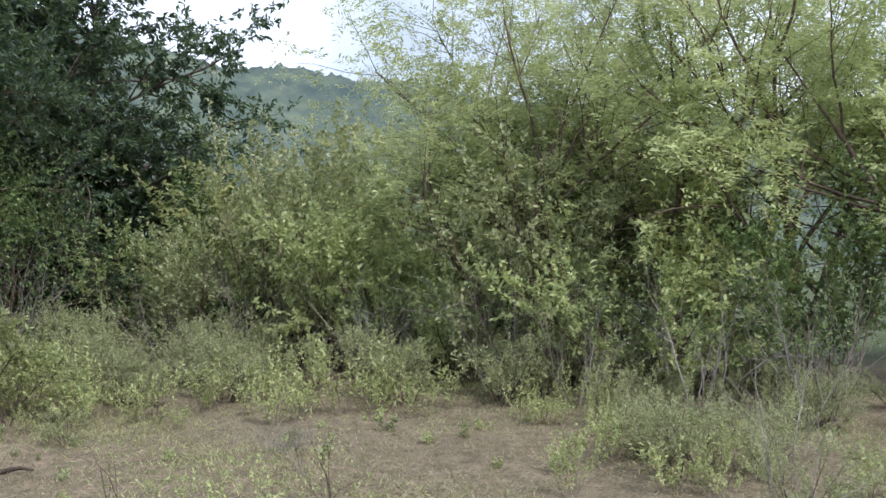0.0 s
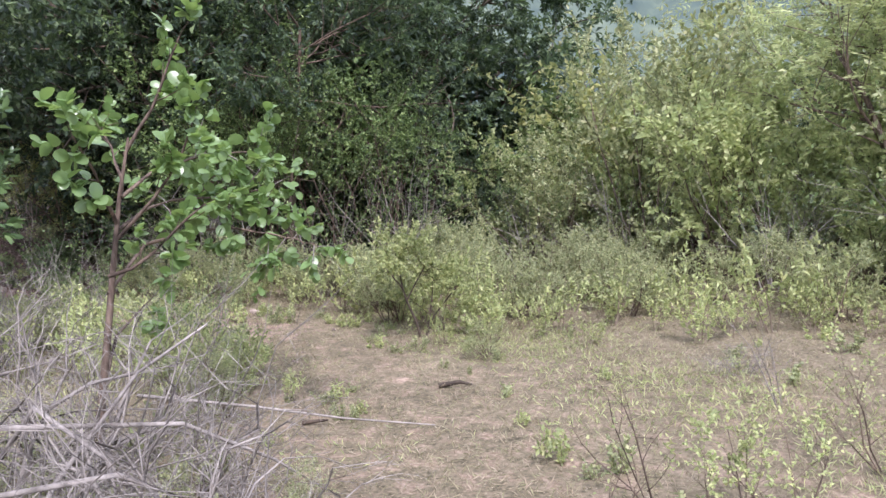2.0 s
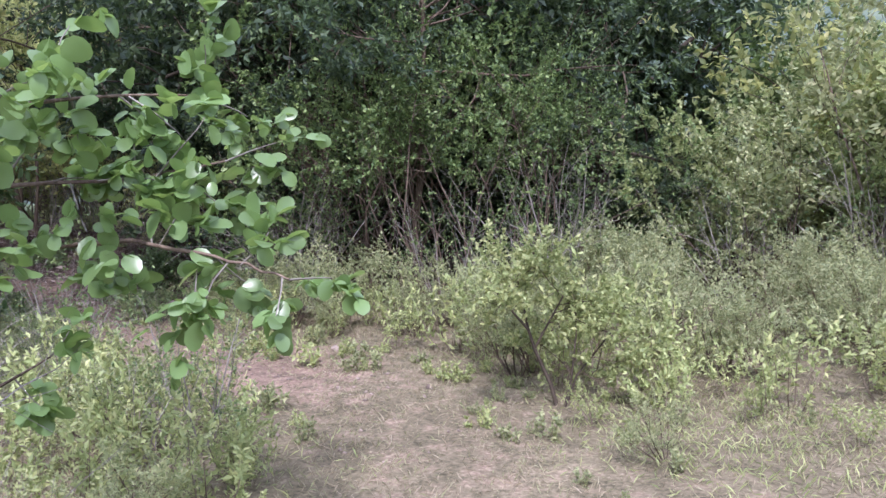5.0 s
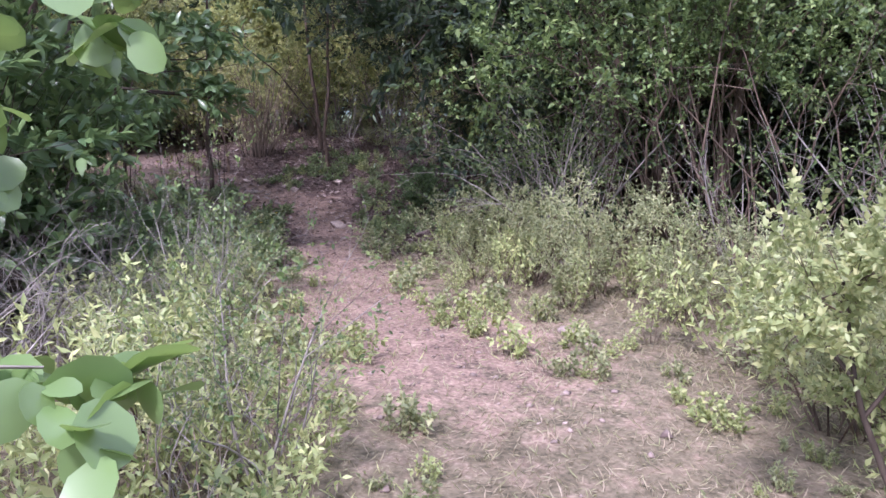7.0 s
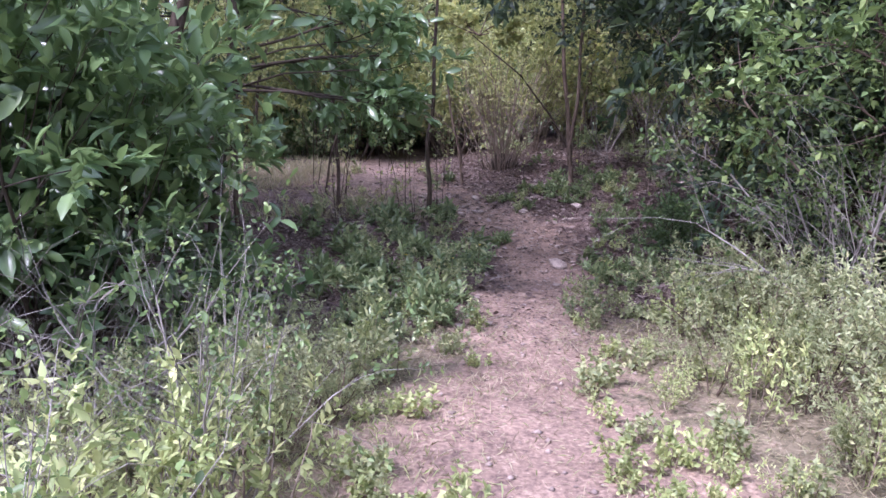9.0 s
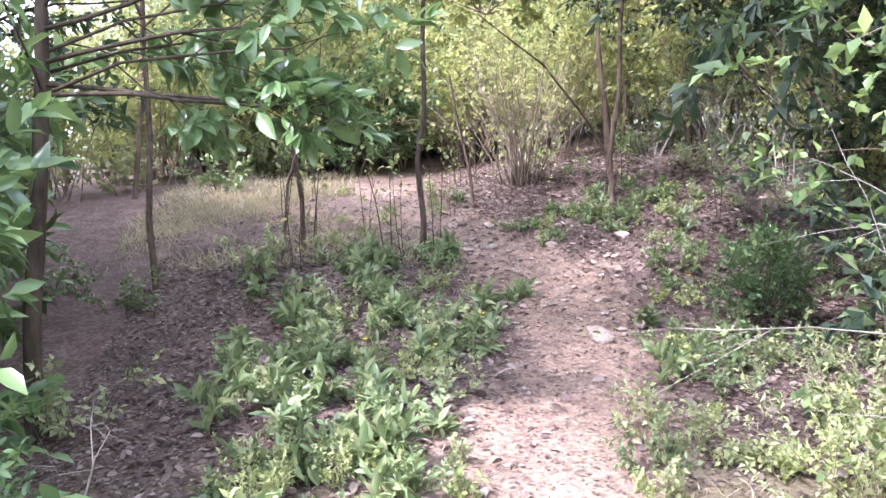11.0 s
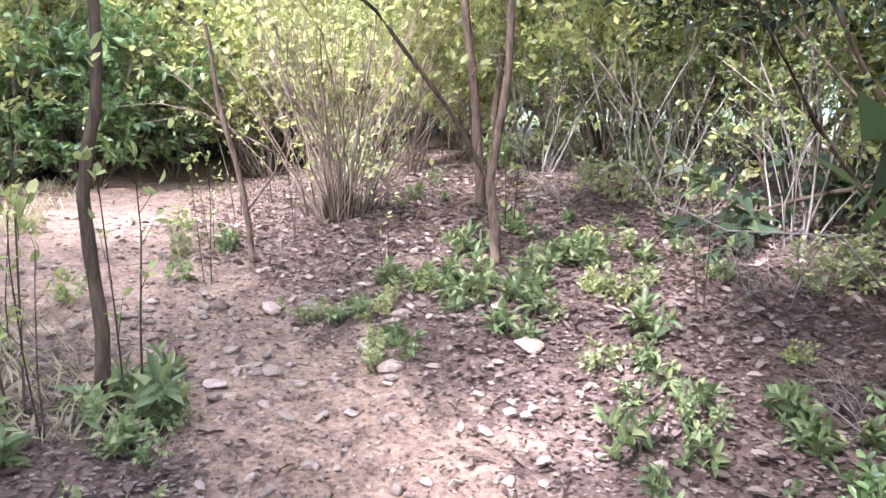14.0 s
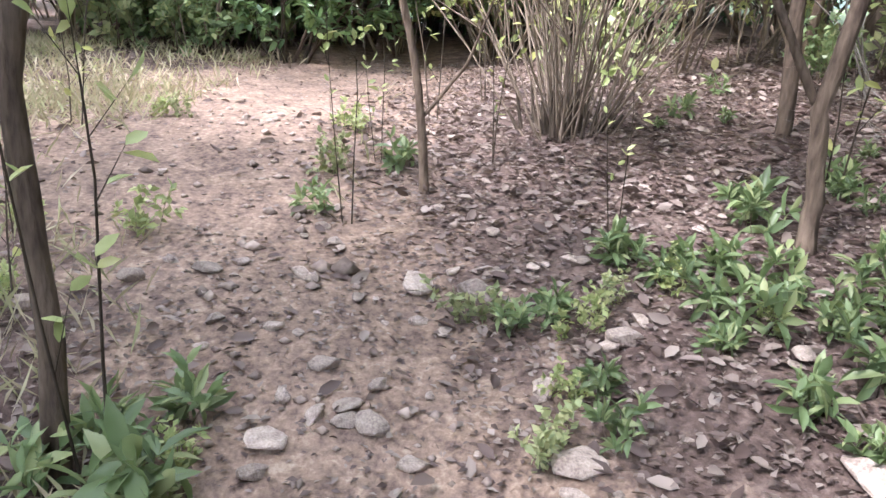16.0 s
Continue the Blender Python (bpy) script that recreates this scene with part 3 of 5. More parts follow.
def slender_tree(v):
    e = plant("sapling_tree", "slender young woodland tree with a thin brown trunk", "tree", "slender trees")
    g = Growth(900 + v, kids=[7, 5], rise=[0.05, 0.03, 0.0], bend=0.07, fork_from=[0.62, 0.2], angle=[62, 48], shrink=[0.42, 0.55], leaves=20, leaf_from=0.0)
    g.branch(Vector((0, 0, -0.1)), Vector((0, 0, 1)), 3.8, 0.036, 0)
    wood_part(g, "trunk", M_BARK, e)
    part_np("crown", *leaves_of(g, v, 0.09, 0.05, "oval", 0.9, 0.4), M_UNDER, e)
    return e


def dead_brush(v):
    e = plant("dead_brush", "heap of bare grey-white dead thorny branches", "brush", "dead brush")
    g = Growth(1000 + v, kids=[5, 5], rise=[-0.01, -0.02, 0.0], bend=0.3, fork_from=[0.15, 0.15], angle=[48, 55], shrink=[0.55, 0.5], leaves=0, leaf_from=0.0, twigs=True)
    stems_from_ground(g, 9, 0.30, 0.85, 0.0095, 1.3)
    wood_part(g, "branch", M_PALE, e)
    return e


def seedling(v):
    e = plant("seedling", "low green seedling with long glossy leaves in leaf litter", "seedling", "woodland seedlings")
    g = Growth(1100 + v, kids=[1], rise=[0.1, 0.1], bend=0.1, fork_from=[0.2], angle=[40], shrink=[0.6], leaves=7, leaf_from=0.3)
    stems_from_ground(g, 4, 0.05, 0.14, 0.004, 0.7)
    wood_part(g, "stalk", M_BARK, e)
    part_np("foliage", *leaves_of(g, v, 0.115, 0.038, "large", 1.0, 0.35), M_SEED, e)
    return e


def weed(v):
    e = plant("weed", "small leafy green weed rooted in bare soil", "weed", "small weeds")
    g = Growth(1200 + v, kids=[3], rise=[0.1, 0.1], bend=0.12, fork_from=[0.1], angle=[45], shrink=[0.6], leaves=10, leaf_from=0.1)
    stems_from_ground(g, 5, 0.04, 0.15, 0.003, 0.9)
    wood_part(g, "stalk", M_TAN, e)
    part_np("foliage", *leaves_of(g, v, 0.038, 0.021, "diamond", 0.9, 0.4), M_HERB if v % 2 else M_SHRUB, e)
    return e


PROTO, PSCALE = {}, {}
KEEP_OFF = {meadow_shrub, yellow_herb, dead_brush}      # none of these on the trodden ground


def put(kind, v, x, y, s=1.0, turn=None, z=None, tilt=0.0, squash=1.0):
    """Plants a kind's variant v at (x, y): the first one is built, the others are copies of it."""
    if kind in KEEP_OFF and -12.5 < x < -5.5 and float(trail_distance(np.array(x), np.array(y))) < float(trail_half(x)) * 0.95 + 0.1:
        return None
    h = gz(x, y) if z is None else z
    turn = PLACING.uniform(0, 360) if turn is None else turn
    m = pose(x, y, h, tilt, 0, turn)
    key = (kind, v)
    if key not in PROTO:
        PROTO[key] = kind(v)
        PROTO[key].matrix_basis = m @ Matrix.Diagonal((s, s, s * squash, 1))
        PSCALE[key] = (s, s * squash)
        return PROTO[key]
    a, b = PSCALE[key]
    return copy_thing(PROTO[key], m @ Matrix.Diagonal((s / a, s / a, s * squash / b, 1)))


PLACING = random.Random(11)


WALKED = [(0.0, 1.0), (-2.2, 3.2), (-2.9, 5.6), (-3.6, 7.3), (-4.7, 8.65), (-6.1, 9.4), (-9.1, 10.2), (-11.4, 10.8), (-13.8, 11.75)]


def walk_distance(x, y):
    return min((Vector((x, y)) - (Vector(a) + (Vector(b) - Vector(a)) * min(1, max(0, (Vector((x, y)) - Vector(a)).dot(Vector(b) - Vector(a)) / (Vector(b) - Vector(a)).length_squared)))).length
               for a, b in zip(WALKED, WALKED[1:]))


def scatter(kind, variants, count, box, size, keep, clear=0.4):
    """count plants at random places of box (x0, y0, x1, y1) where keep(x, y, trail distance) holds."""
    made = tries = 0
    while made < count and tries < count * 40:
        tries += 1
        x, y = PLACING.uniform(box[0], box[2]), PLACING.uniform(box[1], box[3])
        d = float(trail_distance(np.array(x), np.array(y)))
        if keep(x, y, d) and walk_distance(x, y) > clear:
            put(kind, PLACING.choice(variants), x, y, PLACING.uniform(*size), squash=PLACING.uniform(0.85, 1.15))
            made += 1


def bare_bush(v):
    e = plant("bare_bush", "bush of bare pale-grey arching stems with few leaves", "bush", "bare bushes")
    g = Growth(1300 + v, kids=[4, 3], rise=[0.02, -0.02, -0.02], bend=0.13, fork_from=[0.3, 0.2], angle=[36, 45], shrink=[0.45, 0.55], leaves=5, leaf_from=0.3, twigs=True)
    stems_from_ground(g, 10, 0.25, 1.6, 0.013, 0.6)
    wood_part(g, "stem", M_PALE, e)
    part_np("foliage", *leaves_of(g, v, 0.05, 0.028, "oval", 0.9, 0.4), M_ROOF, e)
    return e


def low_growth(v):
    e = plant("undergrowth", "low mixed green undergrowth on shaded woodland floor", "undergrowth", "undergrowth")
    g = Growth(1400 + v, kids=[4], rise=[0.08, 0.05], bend=0.12, fork_from=[0.2], angle=[45], shrink=[0.55], leaves=10, leaf_from=0.0)
    stems_from_ground(g, 7, 0.18, 0.42, 0.005, 0.9)
    wood_part(g, "stalk", M_BARK, e)
    part_np("foliage", *leaves_of(g, v, 0.074, 0.042, "diamond", 0.9, 0.4), M_SEED if v % 2 else M_SHRUB, e)
    return e


def whip(v):
    e = plant("whip", "thin upright green-leaved whip beside the trail", "sapling", "thin whips")
    g = Growth(1500 + v, kids=[4], rise=[0.05, 0.05], bend=0.06, fork_from=[0.25], angle=[40], shrink=[0.18], leaves=3, leaf_from=0.3, twigs=True)
    stems_from_ground(g, 2, 0.08, 1.2, 0.006, 0.12)
    wood_part(g, "stem", M_DARKBARK, e)
    part_np("foliage", *leaves_of(g, v, 0.07, 0.04, "oval", 0.9, 0.4), M_UNDER if v % 2 else M_HERB, e)
    return e


def thorn_bush(v):
    e = plant("thorn_bush", "dead leafless thorn bush of crossing grey-white branches", "bush", "dead brush")
    g = Growth(1600 + v, kids=[5, 4], rise=[0.0, -0.02, 0.0], bend=0.32, fork_from=[0.1, 0.15], angle=[50, 55], shrink=[0.55, 0.5], leaves=0, leaf_from=0.0, twigs=True)
    stems_from_ground(g, 8, 0.30, 0.85, 0.011, 0.9)
    wood_part(g, "branch", M_PALE, e)
    return e


# added tree, its high crown mostly out of view, to shade the wood
def shade_tree(v):
    e = plant("tree", "added shade-casting tree with a high spreading dark-green crown", "tree", "canopy trees")
    g = Growth(1700 + v, kids=[10, 6, 4], rise=[0.06, 0.07, 0.03, 0.0], bend=0.10, fork_from=[0.66, 0.25, 0.2], angle=[72, 50, 48],
               shrink=[0.50, 0.5, 0.5], leaves=30, leaf_from=0.0)
    g.branch(Vector((0, 0, -0.1)), Vector((0, 0, 1)), 5.4, 0.075, 0)
    wood_part(g, "trunk", M_BARK, e)
    part_np("crown", *leaves_of(g, v, 0.13, 0.075, "tri", 0.8, 0.4, droop=0.1), M_DARK, e)
    return e


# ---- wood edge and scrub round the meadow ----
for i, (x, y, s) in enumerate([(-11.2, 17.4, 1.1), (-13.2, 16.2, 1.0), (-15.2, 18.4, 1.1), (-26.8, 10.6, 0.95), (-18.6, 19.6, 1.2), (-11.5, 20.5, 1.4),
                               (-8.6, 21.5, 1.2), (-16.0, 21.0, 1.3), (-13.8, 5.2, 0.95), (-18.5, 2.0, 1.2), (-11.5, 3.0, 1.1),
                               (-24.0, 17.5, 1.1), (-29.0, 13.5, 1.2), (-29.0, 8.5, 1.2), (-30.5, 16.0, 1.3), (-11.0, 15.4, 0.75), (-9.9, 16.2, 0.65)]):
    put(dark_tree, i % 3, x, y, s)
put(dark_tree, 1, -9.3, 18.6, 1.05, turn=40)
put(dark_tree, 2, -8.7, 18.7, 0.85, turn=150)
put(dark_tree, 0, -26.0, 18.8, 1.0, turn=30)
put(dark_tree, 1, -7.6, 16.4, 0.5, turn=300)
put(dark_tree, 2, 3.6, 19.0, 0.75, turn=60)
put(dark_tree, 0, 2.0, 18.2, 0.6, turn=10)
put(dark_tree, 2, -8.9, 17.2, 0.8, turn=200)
for i, (x, y, s) in enumerate([(0.4, 14.0, 1.0), (2.6, 14.2, 1.0), (4.8, 13.6, 1.1), (1.6, 17.2, 1.2), (4.4, 17.0, 1.25), (7.4, 15.0, 1.2), (6.3, 11.8, 1.1), (-26.0, 9.6, 1.2), (-27.0, 12.0, 1.2), (-25.4, 7.0, 1.1)]):
    put(feathery_tree, i % 2, x, y, s)
for i, (x, y, s) in enumerate([(-4.4, 16.8, 1.25), (-3.2, 16.0, 1.35), (-2.1, 15.7, 1.4), (-2.8, 18.2, 1.7), (-5.2, 19.0, 1.5), (-1.0, 15.0, 1.3),
                               (0.9, 13.0, 1.1), (2.2, 12.4, 1.1), (3.4, 12.6, 1.1), (4.6, 12.0, 1.1), (-5.4, 16.9, 1.0), (-5.0, 15.9, 0.8),
                               (-4.0, 20.6, 1.7), (-1.3, 20.5, 1.8), (1.0, 20.0, 1.6), (-4.0, 18.4, 1.4), (-3.8, 21.5, 1.6), (0.4, 16.0, 1.3),
                               (-4.6, 22.2, 1.7), (-4.9, 24.4, 1.8), (-3.0, 24.0, 1.8), (0.5, 24.5, 1.9), (-0.2, 14.2, 0.8), (1.6, 13.6, 0.9), (3.2, 14.8, 1.2)]):
    put(thin_bush, i % 5, x, y, s)

for i, (x, y, s) in enumerate([(-3.6, 15.2, 1.0), (-1.6, 14.2, 0.9), (1.2, 11.6, 0.8), (2.6, 11.2, 0.9), (0.4, 13.2, 1.1), (-5.3, 15.6, 0.9), (3.6, 10.4, 0.8)]):
    put(bare_bush, i % 3, x, y, s)

# shrubs of the meadow
for i, (x, y, s) in enumerate([(-6.0, 11.2, 0.9), (-4.3, 9.85, 0.42), (-4.5, 11.9, 0.9), (-6.4, 11.9, 0.95), (-5.2, 12.2, 1.0), (-3.5, 12.9, 0.95),
                               (-2.3, 13.2, 0.9), (-1.0, 13.2, 1.0), (-6.3, 15.0, 1.0), (-6.7, 14.3, 1.1), (-7.6, 12.8, 0.9), (-6.0, 13.4, 1.1),
                               (-4.6, 14.2, 1.1), (-3.2, 14.4, 1.1), (-5.9, 11.3, 0.7), (-3.9, 13.6, 1.0), (0.2, 12.2, 0.9)]):
    put(meadow_shrub, i % 4, x, y, s)
scatter(meadow_shrub, [0, 1, 2, 3], 66, (-7.5, 11.8, 5.5, 16.5), (0.6, 1.2), lambda x, y, d: d > 1.2)
scatter(meadow_shrub, [0, 1, 2, 3], 30, (0.3, 7.0, 5.5, 12.0), (0.45, 0.85), lambda x, y, d: x > 0.9 or y > 10.5)
scatter(yellow_herb, [0, 1, 2], 44, (-6.5, 10.4, 4.5, 13.0), (0.6, 1.1), lambda x, y, d: d > 1.0)
for i, (x, y, s) in enumerate([(-1.7, 11.3, 1.7), (-1.2, 11.6, 1.6), (-3.4, 11.6, 1.3), (-3.9, 11.2, 1.2), (-2.6, 12.0, 1.4), (-4.5, 10.5, 0.9), (-4.9, 10.25, 0.6), (-7.9, 9.6, 0.7), (-7.2, 9.2, 0.7), (-8.6, 9.7, 0.6), (-7.0, 10.9, 0.7)]):
    put(yellow_herb, i % 3, x, y, s)
scatter(yellow_herb, [0, 1, 2], 16, (-8.4, 7.3, -5.6, 9.0), (0.8, 1.15), lambda x, y, d: d > 0.7, 0.65)
for i, (x, y, s) in enumerate([(-5.6, 11.5, 1.4), (-6.5, 11.6, 1.4), (-5.5, 11.5, 1.7), (-6.9, 11.7, 1.4), (-5.0, 11.3, 1.5)]):
    put(yellow_herb, i % 3, x, y, s)
scatter(yellow_herb, [0, 1, 2], 30, (0.3, 6.6, 4.8, 11.0), (0.5, 0.9), lambda x, y, d: True)
scatter(weed, [0, 1, 2, 3], 60, (-6.0, 4.5, 4.5, 11.0), (0.5, 1.2), lambda x, y, d: True)


def forked_shrub(x, y):
    """A knee-high stem that forks under a loose small-leaved crown."""
    e = plant("forked_shrub", "open grey-green shrub with a dark forked stem on dry meadow", "shrub")
    e.location = (x, y, gz(x, y))
    arms = [[(0, 0, -0.08), (-0.04, -0.03, 0.16), (-0.12, -0.09, 0.42), (-0.15, -0.11, 0.56)], [(-0.15, -0.11, 0.56), (-0.22, -0.17, 0.68), (-0.31, -0.24, 0.84)],
            [(-0.15, -0.11, 0.56), (-0.17, -0.12, 0.72), (-0.20, -0.14, 0.95)], [(-0.12, -0.09, 0.42), (-0.04, -0.03, 0.58), (0.06, 0.05, 0.78)],
            [(0.02, 0.02, -0.08), (0.08, 0.07, 0.2), (0.12, 0.10, 0.5)], [(0.03, -0.02, -0.08), (0.14, 0.03, 0.22), (0.34, 0.2, 0.5)]]
    g = Growth(1801, kids=[5, 4], rise=[0.03, 0.04, 0.06], bend=0.14, fork_from=[0.15, 0.2], angle=[48, 48], shrink=[0.6, 0.6], leaves=13, leaf_from=0.0)
    for n, line in enumerate(arms):
        V, F = [], []
        thick = 0.017 if n == 0 else 0.010
        pts = [Vector(p) for p in line]
        add_tube(V, F, pts, [thick * (1 - 0.4 * k / (len(pts) - 1)) for k in range(len(pts))], 7)
        part_np("stem" if n == 0 else "limb", [tuple(p) for p in V], F, M_DARKBARK, e, smooth=True)
        if n:
            for k in range(4):
                g.cuts.append((len(g.V), len(g.F)))
                at = pts[-1].lerp(pts[-2], 0.3 * k)
                g.branch(at, Vector((g.r.gauss(0.15, 0.7), g.r.gauss(0.12, 0.7), g.r.gauss(0.35, 0.4))).normalized(), 0.34, 0.005, 0)
    wood_part(g, "twig", M_BARK, e)
    part_np("foliage", *leaves_of(g, 1801, 0.040, 0.022, "diamond", 0.8, 0.5), M_HERB, e)


forked_shrub(-5.33, 10.62)

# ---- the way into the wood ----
# thickets west of x -10.7 take the leaf colour darkened for shade
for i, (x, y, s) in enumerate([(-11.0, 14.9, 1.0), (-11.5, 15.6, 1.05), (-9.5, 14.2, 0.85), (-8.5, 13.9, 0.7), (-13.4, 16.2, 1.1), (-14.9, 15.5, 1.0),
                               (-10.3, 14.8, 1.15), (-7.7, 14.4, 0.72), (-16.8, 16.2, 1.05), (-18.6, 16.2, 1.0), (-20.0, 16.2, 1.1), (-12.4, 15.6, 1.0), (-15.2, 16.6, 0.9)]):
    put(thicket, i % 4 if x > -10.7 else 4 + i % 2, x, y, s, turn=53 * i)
for i, (x, y, s) in enumerate([(-10.1, 7.85, 0.95), (-11.4, 7.7, 1.0), (-12.6, 7.0, 1.1), (-11.4, 7.0, 1.3), (-10.0, 7.2, 1.2), (-14.2, 6.8, 1.0), (-9.2, 6.9, 0.6), (-24.3, 9.6, 1.0), (-23.2, 8.0, 1.0),
                               (-25.6, 8.4, 1.2), (-22.6, 13.2, 0.8), (-13.3, 13.1, 0.32), (-10.4, 8.7, 0.3), (-21.6, 10.6, 0.9), (-22.8, 9.9, 0.8)]):
    put(broad_bush, i % 2, x, y, s)
for i, (x, y, s) in enumerate([(-7.5, 8.75, 1.3), (-7.0, 8.35, 1.2), (-7.8, 8.3, 1.3), (-8.3, 9.0, 1.2), (-8.9, 8.8, 1.1), (-8.6, 8.3, 1.1), (-6.6, 8.0, 1.1),
                               (-6.0, 7.6, 1.0), (-7.2, 7.6, 1.1), (-8.0, 7.6, 1.1), (-9.3, 9.3, 0.9), (-10.0, 9.5, 0.9), (-6.1, 8.35, 0.7), (-5.6, 7.4, 0.8), (-5.3, 7.9, 0.5)]):
    if i % 3 == 1:
        put(meadow_shrub, i % 4, x, y, s * 0.62)
    else:
        put(yellow_herb, i % 3, x, y, s)
for i, (x, y, s) in enumerate([(-8.6, 12.1, 0.65), (-9.2, 11.9, 0.65), (-9.8, 12.2, 0.7), (-10.4, 12.1, 0.6), (-8.0, 12.5, 0.7), (-9.0, 12.7, 0.75), (-7.6, 12.0, 0.5),
                               (-8.4, 11.7, 0.45), (-10.9, 12.4, 0.6), (-9.5, 11.5, 0.4), (-7.0, 12.4, 0.7)]):
    put(meadow_shrub, i % 4, x, y, s * 1.35)
for i, (x, y, s) in enumerate([(-6.6, 8.7, 0.9), (-6.9, 8.85, 1.0), (-7.2, 8.8, 0.9), (-6.3, 8.45, 0.8), (-6.0, 8.2, 0.7), (-7.5, 8.95, 0.9), (-6.75, 8.4, 1.0)]):
    put(yellow_herb, i % 3, x, y, s)
scatter(yellow_herb, [0, 1, 2], 16, (-11.0, 11.4, -7.4, 12.5), (0.6, 1.0), lambda x, y, d: d > 0.7)
for i, (x, y, s) in enumerate([(-8.5, 7.7, 1.1), (-9.2, 8.1, 1.0), (-7.6, 7.2, 1.0), (-4.7, 5.3, 1.1), (-5.0, 5.0, 1.2), (-4.3, 4.9, 0.9), (-4.5, 5.7, 0.9), (-5.5, 5.5, 1.1), (-5.2, 4.3, 1.1), (-3.95, 5.2, 0.6), (-9.9, 8.6, 0.8), (-9.0, 7.6, 1.2), (-5.6, 6.3, 0.9)]):
    put(dead_brush, i % 3, x, y, s)
for i, (x, y, s) in enumerate([(-4.9, 5.35, 1.35), (-4.45, 5.25, 1.05), (-5.35, 5.5, 1.5), (-5.0, 4.75, 1.3), (-4.3, 5.75, 0.8), (-5.7, 5.0, 1.6), (-4.4, 4.7, 0.9), (-9.3, 8.3, 0.9), (-8.4, 8.0, 0.9), (-10.2, 8.9, 0.8), (-7.7, 7.6, 0.8), (-5.7, 6.1, 1.0)]):
    put(thorn_bush, i % 3, x, y, s)

for i, (x, y, s) in enumerate([(-7.9, 13.0, 0.7), (-7.2, 13.6, 0.8), (-10.3, 12.85, 0.8), (-9.7, 12.75, 0.8), (-10.0, 13.1, 0.95), (-6.9, 14.2, 1.1)]):
    put(bare_bush, i % 3, x, y, s)
scatter(low_growth, [0, 1, 2, 3], 40, (-20.0, 14.3, -11.5, 17.0), (0.5, 0.9), lambda x, y, d: True)
for i, (x, y, s) in enumerate([(-23.0, 11.6, 1.5), (-23.4, 10.3, 1.5), (-24.5, 9.2, 1.6), (-24.6, 12.8, 1.7), (-26.0, 11.0, 1.8), (-25.8, 7.6, 1.6), (-22.4, 7.6, 1.3), (-21.0, 7.0, 1.3)]):
    put(understorey, i % 4, x, y, s)
for i, (x, y, s) in enumerate([(-24.6, 10.4, 1.5), (-23.9, 11.0, 1.4), (-25.2, 9.8, 1.6), (-25.4, 11.4, 1.7), (-24.0, 9.9, 1.4), (-26.6, 10.4, 1.8), (-27.5, 15.0, 1.8), (-25.6, 14.6, 1.6), (-28.4, 17.2, 2.0), (-24.2, 16.6, 1.7), (-22.4, 15.6, 1.3)]):
    put(thin_bush, i % 4, x, y, s)
scatter(low_growth, [0, 1, 2, 3], 24, (-25.5, 8.6, -21.6, 12.0), (1.2, 2.0), lambda x, y, d: d > 0.9)
for i, (x, y, s) in enumerate([(-15.5, 11.05, 1.0), (-15.35, 10.75, 0.8), (-15.6, 10.6, 1.1), (-16.3, 10.5, 0.8), (-17.2, 11.5, 0.7), (-16.1, 9.9, 1.0), (-17.3, 9.6, 1.0), (-18.3, 9.9, 0.8), (-16.9, 12.6, 0.6),
                               (-17.9, 12.2, 0.7), (-19.0, 11.9, 0.9), (-15.1, 9.8, 0.9), (-18.0, 11.6, 0.6), (-19.6, 12.3, 0.9), (-15.4, 13.9, 0.8), (-17.2, 13.6, 0.9)]):
    put(whip, i % 4, x, y, s)
scatter(low_growth, [0, 1, 2, 3], 40, (-30.0, 4.0, -19.0, 16.0), (0.9, 1.8), lambda x, y, d: d > 0.9 and (x < -22 or y < 9 or y > 13))
scatter(low_growth, [0, 1, 2, 3], 14, (-15.5, 6.5, -9.5, 9.9), (0.5, 0.9), lambda x, y, d: d > 0.7)
scatter(low_growth, [1, 3], 14, (-15.3, 9.0, -10.6, 11.4), (0.3, 0.6), lambda x, y, d: d > 0.4)
scatter(low_growth, [1, 3], 8, (-14.6, 12.2, -10.6, 13.4), (0.3, 0.65), lambda x, y, d: d > 0.45)

for i, (x, y, s) in enumerate([(-9.3, 8.65, 0.6), (-8.8, 8.25, 0.6), (-9.6, 9.0, 0.55), (-9.0, 9.1, 0.5), (-8.2, 8.5, 0.55), (-10.2, 9.2, 0.5)]):
    put(meadow_shrub, i % 4, x, y, s)
for i, (x, y, s) in enumerate([(-15.2, 14.3, 0.6), (-14.2, 13.9, 0.5), (-16.6, 14.7, 0.7), (-17.6, 14.3, 0.6)]):
    put(dead_brush, i % 3, x, y, s)
for i, (x, y, s) in enumerate([(-15.8, 14.9, 0.7), (-17.4, 15.0, 0.8), (-18.6, 14.6, 0.8)]):
    put(bare_bush, i % 3, x, y, s)

# ---- inside the wood ----
# added trees whose crowns keep the sun off the trail and wood edge
for i, (x, y, s) in enumerate([(-13.0, 15.8, 1.0), (-11.3, 14.9, 0.8), (-13.4, 7.4, 0.9), (-9.4, 14.4, 0.8), (-14.6, 6.6, 1.0), (-10.7, 14.2, 0.95), (-12.6, 5.0, 1.0), (-11.9, 15.2, 1.0), (-10.6, 14.0, 0.9), (-11.7, 8.0, 1.0), (-22.0, 8.4, 1.0), (-23.6, 12.9, 1.0), (-21.6, 6.0, 1.0)]):
    put(shade_tree, i % 2, x, y, s, turn=77 * i)
